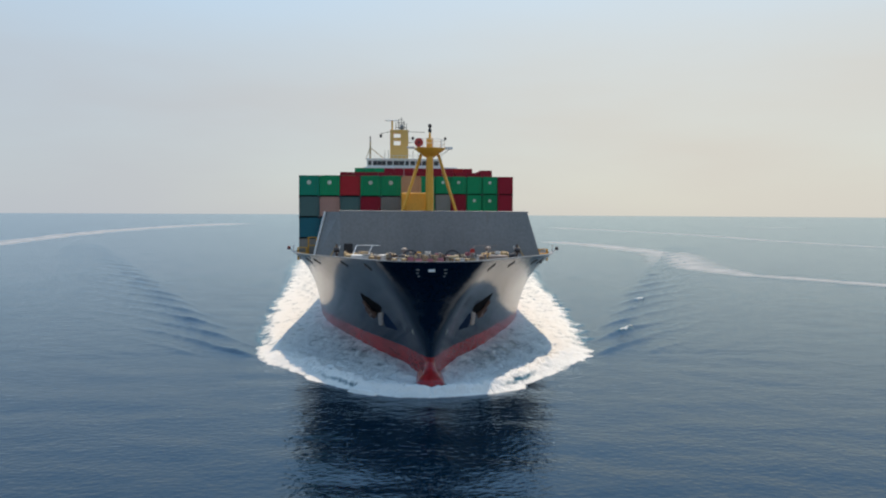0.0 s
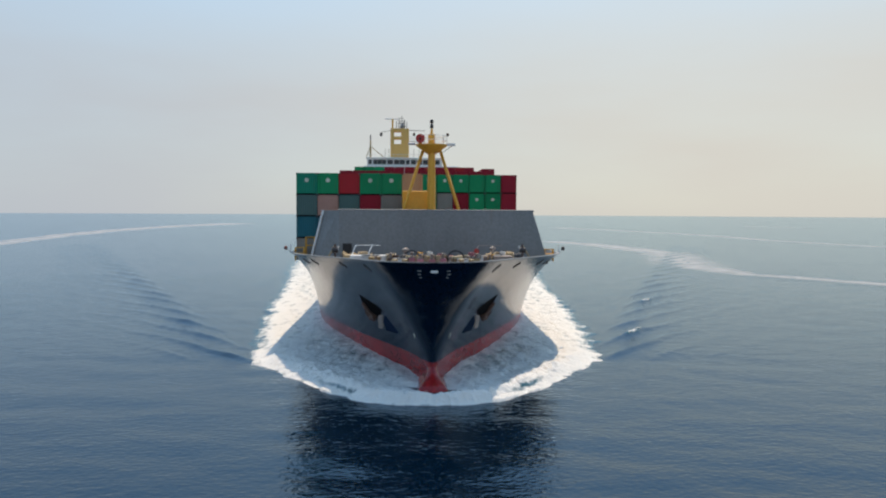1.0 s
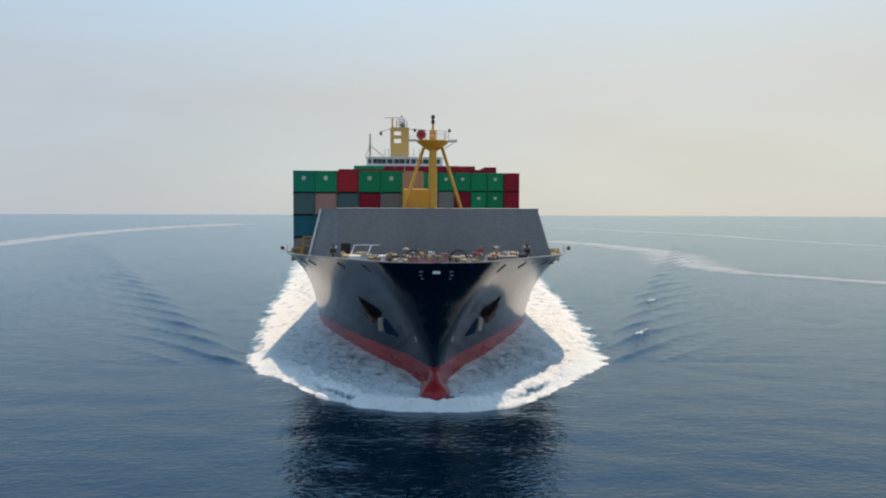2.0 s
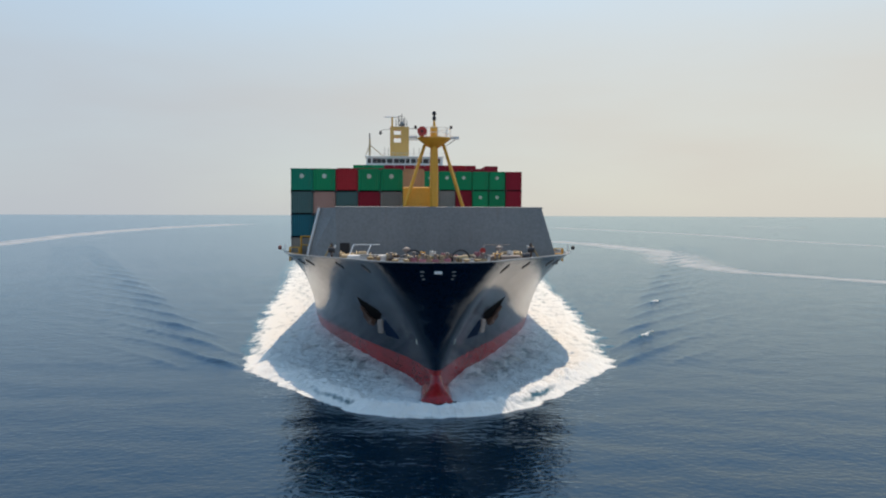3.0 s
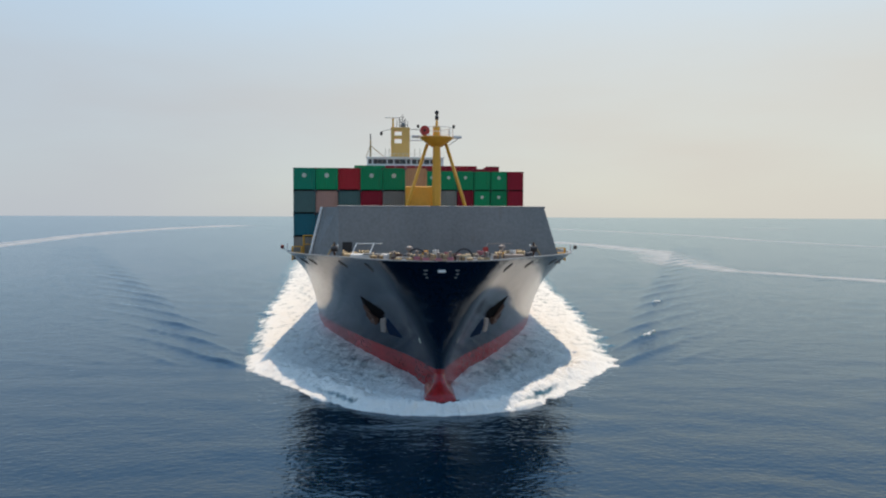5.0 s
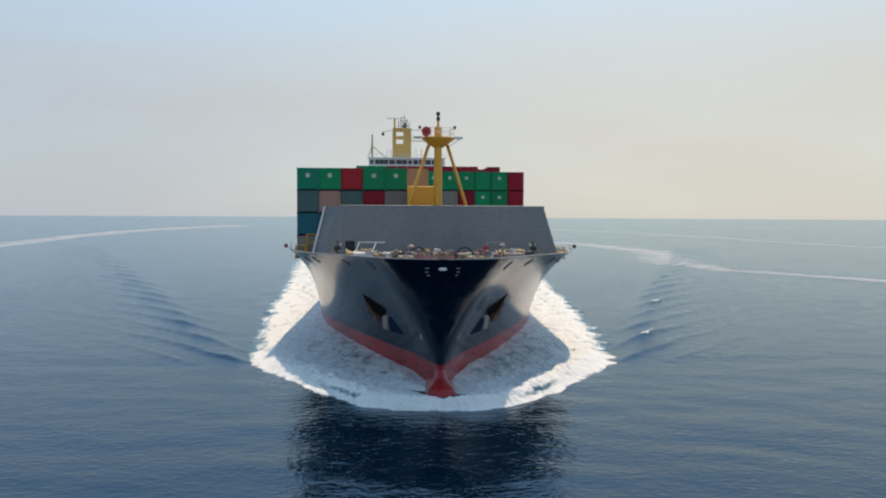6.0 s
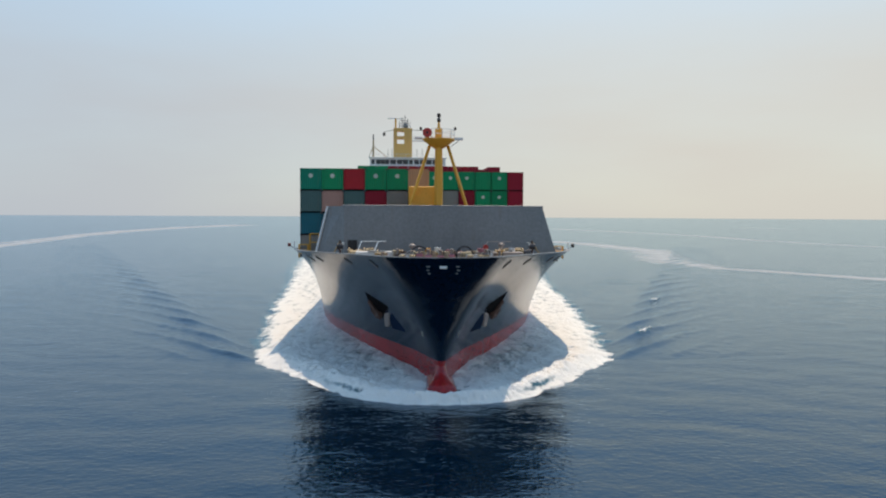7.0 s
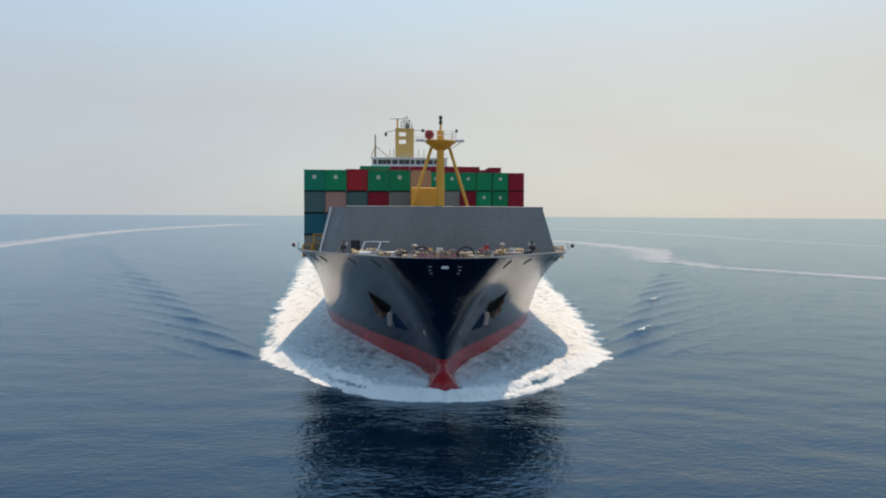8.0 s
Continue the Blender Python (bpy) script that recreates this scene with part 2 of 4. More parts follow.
def mesh_of(name, bm, material, smooth=False):
    me = bpy.data.meshes.new(name)
    bmesh.ops.recalc_face_normals(bm, faces=bm.faces[:])
    bm.to_mesh(me)
    bm.free()
    me.materials.append(material)
    if smooth:
        me.polygons.foreach_set("use_smooth", [True] * len(me.polygons))
    return me


def part(name, bm, material, parent, label="", smooth=False):
    ob = new(name, bm if isinstance(bm, bpy.types.Mesh) else mesh_of(name, bm, material, smooth))
    ob.parent = parent
    return tagged(ob, label)


MOVERS = []


def thing(name, label, category, at=(0, 0, 0), group="", kind="", data=None):
    ob = new(name, data)
    ob.matrix_basis = Matrix.Translation(at)
    MOVERS.append(ob)
    return tagged(ob, label, category, group, kind)


def grid_mesh(name, co, material, uv=None, smooth=True):
    """A sheet from an array rows x columns x 3."""
    r, c = co.shape[:2]
    idx = np.arange(r * c).reshape(r, c)
    quads = np.stack((idx[:-1, :-1], idx[:-1, 1:], idx[1:, 1:], idx[1:, :-1]), -1).reshape(-1, 4)
    me = bpy.data.meshes.new(name)
    me.vertices.add(r * c)
    me.vertices.foreach_set("co", co.reshape(-1).astype(np.float32))
    me.loops.add(len(quads) * 4)
    me.loops.foreach_set("vertex_index", quads.reshape(-1).astype(np.int32))
    me.polygons.add(len(quads))
    me.polygons.foreach_set("loop_start", np.arange(0, len(quads) * 4, 4, dtype=np.int32))
    me.update(calc_edges=True)
    if uv is not None:
        layer = me.uv_layers.new(name="UVMap")
        layer.data.foreach_set("uv", uv.reshape(-1, 2)[quads.reshape(-1)].reshape(-1).astype(np.float32))
    if np.mean([me.polygons[i].normal.z for i in range(0, len(me.polygons), max(1, len(me.polygons) // 200))]) < -0.15:
        me.flip_normals()
    me.polygons.foreach_set("use_smooth", [smooth] * len(me.polygons))
    me.materials.append(material)
    return me


# ---- the sea ----
def swell(x, y):
    """Height of the wind waves at a place."""
    rng = np.random.default_rng(5)
    h = np.zeros_like(x)
    for _ in range(46):
        length = 2.8 * (11 / 2.8) ** rng.random()
        a = radians(-104) + rng.normal(0, 0.55)
        k = math.tau / length
        p = k * (x * math.cos(a) + y * math.sin(a)) + rng.random() * math.tau
        h += 0.0013 * length ** 0.7 * (1 - 2 * np.abs(np.sin(p / 2)) ** 1.4)
    for _ in range(9):
        length = rng.uniform(6, 12)
        a = radians(-97) + rng.normal(0, 0.14)
        p = math.tau / length * (x * math.cos(a) + y * math.sin(a)) + rng.random() * math.tau
        h += 0.005 * (1 - 2 * np.abs(np.sin(p / 2)) ** 1.3)
    return h


def sea():
    n = 620
    t = np.linspace(-1, 1, n)
    spread = np.sinh(t * 6.6) / np.sinh(6.6)
    xs = spread * 4870
    ys = np.sinh(np.linspace(-1, 1, n) * 6.6) / np.sinh(6.6) * 4870 - 45
    x, y = np.meshgrid(xs, ys)
    # a round sheet that ends at the horizon
    r = np.hypot(x, y + 45)
    big = np.maximum(np.abs(x), np.abs(y + 45))
    k = np.where(r > 1, big / np.maximum(r, 1e-6), 1)
    f = np.clip((r - 300) / 900, 0, 1)
    k = 1 + (k - 1) * f
    x2, y2 = x * k, (y + 45) * k - 45
    fade = np.clip(1 - (np.hypot(x2, y2 + 45) - 60) / 260, 0, 1)
    z = swell(x2, y2) * fade
    ob = new("water", grid_mesh("water", np.stack((x2, y2, z), -1), SEA))
    tagged(ob, "deep blue rippled open sea reaching the horizon", "sea", kind="structure")


sea()


# ---- the hull ----
def stem_y(z):
    return np.interp(z, (-3, 0.4, 2.4, 6, 7.2, 8.5, 11.2), (1.6, 1.05, 0.7, 0.0, -0.4, -0.95, -2.2))


def faired(u, xs, ys):
    """A table read with a rounding that grows away from the stem."""
    return sum(np.interp(u * (1 + k), xs, ys) for k in (-0.3, -0.2, -0.1, 0, 0.1, 0.2, 0.3)) / 7


def half_breadth(u, z, top):
    low = faired(u, (0, 0.1, 0.3, 0.6, 3, 6.3, 10, 18, 27, 34, 42, 57, 80), (0.06, 0.18, 0.28, 0.38, 1.1, 2.15, 3.75, 7.2, 10.2, 12.6, 14.9, 16.2, 16.3))
    high = faired(u, (0, 0.2, 0.5, 1.0, 1.6, 2.3, 3.6, 5.5, 8.3, 11.3, 15, 19, 23, 27, 33), (0.25, 1.3, 2.3, 3.4, 4.2, 4.75, 5.5, 6.6, 8.35, 10.3, 12.5, 14.5, 15.7, 16.15, 16.3))
    p = faired(u, (0, 2, 6, 14, 45), (1.95, 2.1, 2.25, 2.2, 0.85))
    g = np.clip(z / top, 0, 1.02) ** p
    b = low + (high - low) * g
    # the rounded stem: full at mid-height, fine at the foot
    up, back = np.clip((z - 1.2) / 7, 0, 1), np.clip((z - 8) / 4, 0, 1)
    full = 0.66 * up * up * (3 - 2 * up) - 0.3 * back * back * (3 - 2 * back)
    b = b + full * (1 - np.exp(-u / 0.9)) * np.exp(-(u / 7.5) ** 2)
    return b * np.interp(u, (0, 225, 252), (1, 1, 0.86)) * np.where(z < 0, 1 + z * 0.04, 1)


def sheer(y):
    return 11.15 - 0.02 * np.clip(y, 0, 30)


def boot(y):
    return 2.25 - 0.012 * np.clip(y, 0, 70)


SIDE = np.concatenate((np.linspace(0, 1, 15) ** 1.6 * 1.8, np.linspace(2, 12, 31), np.linspace(13, 60, 48), np.linspace(65, 252, 20)))


def shell(name, z_low, z_high, rows, material, parent, label, inset=0.0):
    """Plating of both sides between two heights given along the length."""
    halves = []
    for side in (-1, 1):
        co = np.zeros((rows, len(SIDE), 3))
        for i in range(rows):
            f = i / (rows - 1)
            y = SIDE - 2.0
            for _ in range(3):
                z = z_low(y) + (z_high(y) - z_low(y)) * f
                y = SIDE + stem_y(z)
            co[i, :, 0] = side * np.maximum(half_breadth(SIDE, z, sheer(y)) - inset, 0)
            co[i, :, 1], co[i, :, 2] = y, z
        halves.append(co)
    co = np.concatenate((halves[0][:, ::-1], halves[1]), 1)
    me = grid_mesh(name, co, material)
    ob = new(name, me)
    ob.parent = parent
    return tagged(ob, label)


ship = thing("container_ship", "loaded container ship with dark blue hull steaming ahead", "ship")
hull = shell("hull_plating", boot, sheer, 34, HULL, ship, "dark blue steel plating, flared at the bow")
shell("antifouling_plating", lambda y: 0 * y - 3.0, boot, 14, RED, ship, "red underwater paint with worn streaks")
shell("bulwark", lambda y: 0 * y + 9.7, sheer, 5, GREY, ship, "grey inside of the bulwark", inset=0.28)


def rail_cap():
    bm = bmesh.new()
    y = SIDE + stem_y(11.1)
    pts = []
    for side in (-1, 1):
        w = half_breadth(SIDE, sheer(y), sheer(y))
        row = [(side * w[i], y[i], sheer(y[i])) for i in range(len(SIDE)) if y[i] < 26]
        pts.append(row)
    for row, side in zip(pts, (-1, 1)):
        last = None
        for i, (x, yy, z) in enumerate(row):
            quad = [bm.verts.new(v) for v in ((x + side * 0.06, yy - 0.05, z - 0.02), (x + side * 0.06, yy - 0.05, z + 0.05), (x - side * 0.34, yy + 0.1, z + 0.05), (x - side * 0.34, yy + 0.1, z - 0.02))]
            if last:
                for k in range(4):
                    bm.faces.new((last[k], last[(k + 1) % 4], quad[(k + 1) % 4], quad[k]))
            last = quad
    part("bulwark_rail", bm, GREY, ship, "pale grey flat rail along the bulwark")


rail_cap()


def deck_plate():
    y = SIDE + stem_y(9.7)
    w = np.maximum(half_breadth(SIDE, 0 * SIDE + 9.7, 11.0) - 0.2, 0.02)
    co = np.stack([np.stack((k * w, y, 0 * y + 9.72), -1) for k in (-1, -0.5, 0, 0.5, 1)])
    ob = new("deck", grid_mesh("deck", co, DECK, smooth=False))
    ob.parent = ship
    tagged(ob, "reddish-brown painted steel foredeck")
    bm = box(bmesh.new(), -13.8, 13.8, 248.6, 249.2, -3, 10.6)
    part("transom", bm, HULL, ship)


deck_plate()


def bulb():
    """A bell-shaped bulb: narrow under the stem, flaring to its full width at the water."""
    zs = np.concatenate((np.linspace(-2.2, 0.0, 6), np.linspace(0.15, 2.5, 16)))
    d = np.linspace(0, 1, 26) ** 1.8 * 8.0
    halves = []
    for side in (-1, 1):
        co = np.zeros((len(zs), len(d), 3))
        for i, z in enumerate(zs):
            nose = np.interp(z, (-2.2, -0.6, 0.1, 0.4, 0.8, 1.3, 2.5), (0.2, -1.0, -0.95, -0.75, -0.25, 0.45, 1.25))
            wide = np.interp(z, (-2.2, -0.6, 0.1, 0.35, 0.7, 1.2, 2.5), (0.65, 1.3, 1.27, 1.12, 0.75, 0.5, 0.26))
            y = nose + d
            w = wide * np.clip(d / 0.45, 0, 1) ** 0.5 * np.clip(1 - (y - 3.5) / 4.5, 0.1, 1)
            co[i, :, 0], co[i, :, 1], co[i, :, 2] = side * w, y, z
        halves.append(co)
    ob = new("bulbous_bow", grid_mesh("bulbous_bow", np.concatenate((halves[0][:, ::-1], halves[1][:, 1:]), 1), RED))
    ob.parent = ship
    tagged(ob, "red bulb breaking the surface under the stem")


bulb()


def breakwater():
    bm = bmesh.new()
    x0, x1, b0, b1, y, zt, zb = -9.6, 11.6, -9.6, 13.4, 18.0, 15.5, 9.7
    # the slanting plate and its side wings
    v = [bm.verts.new(c) for c in ((b0, y, zb), (b1, y, zb), (x1, y, zt), (x0, y, zt), (b0, y + 0.25, zb), (b1, y + 0.25, zb), (x1, y + 0.25, zt), (x0, y + 0.25, zt))]
    for f in ((0, 1, 2, 3), (7, 6, 5, 4), (0, 4, 5, 1), (1, 5, 6, 2), (2, 6, 7, 3), (3, 7, 4, 0)):
        bm.faces.new([v[i] for i in f])
    part("breakwater", bm, GREY, ship, "grey slanting steel breakwater wall across the foredeck")
    bm = bmesh.new()
    v = [bm.verts.new(c) for c in ((-9.6, 18.02, 9.7), (-12.9, 20.5, 9.7), (-11.5, 20.5, 15.5), (-9.6, 18.02, 15.5), (-9.6, 18.27, 9.7), (-12.8, 20.75, 9.7), (-11.4, 20.75, 15.5), (-9.6, 18.27, 15.5))]
    for f in ((0, 1, 2, 3), (7, 6, 5, 4), (0, 4, 5, 1), (1, 5, 6, 2), (2, 6, 7, 3), (3, 7, 4, 0)):
        bm.faces.new([v[i] for i in f])
    part("breakwater_wing", bm, GREY, ship, "pale grey breakwater side wing")
    part("breakwater_stay", tube(bmesh.new(), (-11.55, 20.4, 15.5), (-13.0, 20.4, 9.75), 0.13, seg=8), WHITE, ship, "pale raking stay at the breakwater's end")
    # no doorway is cut; a black panel paints its shaded inside
    part("breakwater_opening", box(bmesh.new(), -9.2, -8.2, 17.96, 18.02, 9.75, 11.9), BLACK, ship, "black panel painted as the shaded doorway in the breakwater")
    part("breakwater_coping", tube(bmesh.new(), (-9.7, 18.1, 15.52), (11.7, 18.1, 15.52), 0.12, seg=8), GREY, ship)
    for x in (-8, -4.5, -1, 2.5, 6, 9.5):
        bm = solid([(x, 18.25, 9.7), (x, 20.6, 9.7), (x, 18.25, 15.0), (x + 0.08, 18.25, 9.7), (x + 0.08, 20.6, 9.7), (x + 0.08, 18.25, 15.0)], ((0, 1, 2), (5, 4, 3), (0, 3, 4, 1), (1, 4, 5, 2), (2, 5, 3, 0)))
        part("breakwater_bracket", bm, GREY, ship)


breakwater()


def foremast():
    c, y = 0.5, 19.4
    m = lathe(bmesh.new(), ((0.46, 9.7), (0.46, 18), (0.40, 21.6), (0.40, 23.9), (0.30, 24.0)), (c, y, 0))
    pole = part("foremast_pole", m, YELLOW, ship, "stout yellow tubular foremast", True)
    for side in (-1, 1):
        part("foremast_leg", tube(bmesh.new(), (c + side * 5.0, y + 1.2, 9.7), (c + side * 0.98, y, 22.1), 0.175), YELLOW, ship, "yellow raking mast leg", True)
    bm = lathe(bmesh.new(), ((0.42, 21.75), (0.7, 21.9), (1.72, 22.65), (1.78, 22.8), (1.7, 22.8)), (c, y, 0), 18)
    top = part("crow_platform", bm, YELLOW, ship, "yellow cone-shaped lookout platform", True)
    for k in range(9):
        a = k * math.tau / 9
        part("rail_post", tube(bmesh.new(), (c + 1.68 * math.cos(a), y + 1.68 * math.sin(a), 22.75), (c + 1.68 * math.cos(a), y + 1.68 * math.sin(a), 23.75), 0.035, seg=6), WHITE, top)
    for z in (23.25, 23.75):
        bm = bmesh.new()
        for k in range(18):
            a, b = k * math.tau / 18, (k + 1) * math.tau / 18
            tube(bm, (c + 1.68 * math.cos(a), y + 1.68 * math.sin(a), z), (c + 1.68 * math.cos(b), y + 1.68 * math.sin(b), z), 0.03, seg=5)
        part("guard_rail", bm, WHITE, top)
    part("side_bracket", box(bmesh.new(), c + 1.7, c + 2.6, y - 0.25, y + 0.25, 22.7, 22.95), WHITE, top, "white lamp bracket")
    part("side_bracket", bevel(box(bmesh.new(), c - 2.6, c - 1.75, y - 0.3, y + 0.2, 22.75, 23.0), 0.04), WHITE, top, "white lamp bracket")
    for px in (-1.95, 1.75):
        part("rail_lamp", lathe(bmesh.new(), ((0.08, 0), (0.14, 0.06), (0.14, 0.3), (0.05, 0.36)), (c + px, y - 0.3, 23.72)), BLACK, top)
    part("side_arm", tube(bmesh.new(), (c + 2.4, y, 22.8), (c + 1.3, y, 22.0), 0.05, seg=6), WHITE, top)
    part("horn", tube(tube(bmesh.new(), (c - 1.3, y - 1.9, 23.3), (c - 1.3, y - 1.5, 23.3), 0.5, 0.36, 14), (c - 1.3, y - 1.5, 23.3), (c - 1.3, y - 0.9, 23.3), 0.2), LAMP_RED, top, "red flared fog horn")
    part("horn_mouth", tube(bmesh.new(), (c - 1.3, y - 1.95, 23.3), (c - 1.3, y - 1.88, 23.3), 0.13, seg=12), BLACK, top)
    part("horn_bracket", box(bmesh.new(), c - 1.5, c - 1.1, y - 1.7, y - 0.8, 22.7, 23.1), YELLOW, top)
    part("topmast", tube(bmesh.new(), (c, y, 23.9), (c, y, 24.7), 0.16, 0.1), YELLOW, ship)
    part("masthead_lamp", lathe(bmesh.new(), ((0.1, 24.6), (0.19, 24.65), (0.19, 25.0), (0.1, 25.05), (0.1, 25.15), (0.2, 25.2), (0.2, 25.5), (0.05, 25.6)), (c, y, 0)), BLACK, ship, "black double masthead lamp", True)
    part("mast_ladder", box(bmesh.new(), c - 0.2, c + 0.2, y - 0.62, y - 0.56, 15.4, 22.4), YELLOW, ship)
    part("mast_house", bevel(box(bmesh.new(), -2.75, 0.2, 20.6, 22.8, 9.7, 17.75), 0.08), YELLOW, ship, "yellow steel mast house")


foremast()


def superstructure():
    house = bmesh.new()
    box(house, -14, 14, 191, 204, 9.7, 30.6)
    part("accommodation_block", bevel(house, 0.1), WHITE, ship, "white accommodation tower")
    for x0, x1, z0, z1, y0 in ((-16.2, 15.6, 30.0, 30.9, 190.0),):
        part("bridge_wing_deck", bevel(box(bmesh.new(), x0, x1, y0, 197, z0, z1), 0.06), WHITE, ship, "white bridge wing deck")
    wheelhouse = part("wheelhouse", bevel(box(bmesh.new(), -15.1, 10.2, 190.3, 199, 30.9, 33.4), 0.08), WHITE, ship, "white wheelhouse with a band of dark windows")
    x = -14.6
    for w, gap in ((1.1, 0.5), (1.4, 0.08), (1.4, 0.08), (1.4, 0.35), (1.9, 0.35), (1.8, 0.1), (1.8, 0.35), (1.2, 0.5), (1.6, 0.3), (1.8, 0.3), (1.8, 0.3), (1.6, 0.3), (1.6, 0.3)):
        if x + w > 10:
            break
        part("window", bevel(box(bmesh.new(), x, x + w, 190.22, 190.36, 31.45, 32.95), 0.03), GLASS, wheelhouse, "dark wheelhouse window")
        x += w + gap
    part("wheelhouse_roof", bevel(box(bmesh.new(), -15.5, 10.6, 190.0, 199.4, 33.4, 33.75), 0.05), WHITE, ship)
    # radar tower with its openings
    tower = bmesh.new()
    box(tower, -7.3, -6.1, 194, 197, 33.75, 43.9)
    box(tower, -3.7, -1.0, 194, 197, 33.75, 43.9)
    for z0, z1 in ((33.75, 38.6), (40.3, 41.2), (42.8, 43.9)):
        box(tower, -6.1, -3.7, 194.01, 196.99, z0, z1)
    part("radar_tower", tower, HAZY_YELLOW, ship, "yellow radar tower with two openings")
    part("tower_post", tube(bmesh.new(), (-6.6, 195, 43.9), (-6.6, 195, 47.2), 0.3, seg=8), YELLOW, ship)
    part("radar_scanner", bevel(box(bmesh.new(), -9.2, -4.6, 194.8, 195.2, 47.0, 47.35), 0.05), WHITE, ship, "white radar scanner bar")
    for x, h in ((-5.3, 46.4), (-4.4, 47.6), (-3.4, 48.3), (-2.5, 47.0), (-1.7, 46.2)):
        part("antenna", tube(bmesh.new(), (x, 195, 43.9), (x, 195, h), 0.1, seg=6), STEEL, ship)
    for x0, x1, z in ((-5.5, -1.6, 44.8), (-4.9, -2.2, 45.7), (-4.9, -2.2, 46.5), (-4.4, -2.9, 47.4)):
        part("antenna_yard", tube(bmesh.new(), (x0, 195, z), (x1, 195, z), 0.09, seg=6), STEEL, ship)
    for x0, x1 in ((-4.4, -2.5), (-2.5, -4.4)):
        part("antenna_brace", tube(bmesh.new(), (x0, 195, 44.0), (x1, 195, 46.6), 0.07, seg=5), STEEL, ship)
    part("satellite_dome", lathe(bmesh.new(), ((0.3, 43.9), (0.7, 44.3), (0.75, 44.9), (0.5, 45.5), (0.05, 45.7)), (-3.3, 195, 0)), GREY, ship, "", True)
    part("signal_yard", tube(bmesh.new(), (-1.4, 195, 43.4), (4.6, 195, 43.2), 0.1, seg=6), STEEL, ship)
    gallery = part("side_gallery", box(bmesh.new(), -1.4, 3.6, 194.3, 196, 39.5, 39.75), WHITE, ship, "white railed gallery beside the radar tower")
    for k in range(6):
        part("gallery_post", tube(bmesh.new(), (-1.0 + 0.9 * k, 194.35, 39.75), (-1.0 + 0.9 * k, 194.35, 41.2), 0.07, seg=5), WHITE, gallery)
    for z in (40.5, 41.2):
        part("gallery_rail", tube(bmesh.new(), (-1.4, 194.35, z), (3.6, 194.35, z), 0.07, seg=5), WHITE, gallery)
    for x in (-9.0, -7.8, 0.6, 2.4):
        part("roof_aerial", tube(bmesh.new(), (x, 191, 33.75), (x, 191, 36.6), 0.07, seg=5), STEEL, ship)
    part("signal_stay", tube(bmesh.new(), (-6.9, 195, 43.4), (-10.5, 195, 42.6), 0.08, seg=6), STEEL, ship)
    part("signal_lamp", lathe(bmesh.new(), ((0.1, 41.2), (0.45, 41.5), (0.45, 42.3), (0.1, 42.6)), (-10.5, 195, 0)), STEEL, ship)
    # side antenna mast
    part("side_mast", tube(bmesh.new(), (-14.0, 192, 33.75), (-14.0, 192, 39.5), 0.36, 0.25), CREAM, ship)
    part("side_mast_top", tube(bmesh.new(), (-14.0, 192, 39.5), (-14.0, 192, 41.4), 0.2), STEEL, ship)
    part("mast_stay", tube(bmesh.new(), (-13.9, 192, 37.5), (-9.4, 192, 33.8), 0.14, seg=6), CREAM, ship)
    part("mast_stay", tube(bmesh.new(), (-14.1, 192, 37.5), (-15.4, 192, 33.8), 0.12, seg=6), CREAM, ship)
    for k in range(18):
        xx = -15.2 + k * 1.5
        part("roof_rail_post", tube(bmesh.new(), (xx, 190.2, 33.75), (xx, 190.2, 34.8), 0.05, seg=5), WHITE, ship)
    part("roof_rail", tube(bmesh.new(), (-15.3, 190.2, 34.8), (10.4, 190.2, 34.8), 0.05, seg=5), WHITE, ship)
    part("funnel", bevel(box(bmesh.new(), -4, 4, 210, 218, 9.7, 31.0), 0.4), YELLOW, ship, "yellow funnel casing")


superstructure()


# ---- the containers ----
BASE = 9.74
CASTING = mesh_of("corner_casting", bevel(box(bmesh.new(), -0.09, 0.09, -0.09, 0.09, -0.06, 0.06), 0.015), STEEL)
# black strip added to paint the shade in the gap under each container
TIER_GAP = mesh_of("bottom_rail", box(bmesh.new(), -1.11, 1.11, -0.02, 0.12, -0.1, 0.09), MATTE)
DISC = mesh_of("round_mark", lathe(bmesh.new(), ((0.25, 0), (0.25, 0.012), (0.16, 0.02)), seg=14), LOGO)
DISC.transform(Matrix.Rotation(radians(90), 4, "X"))
KINDS = {}


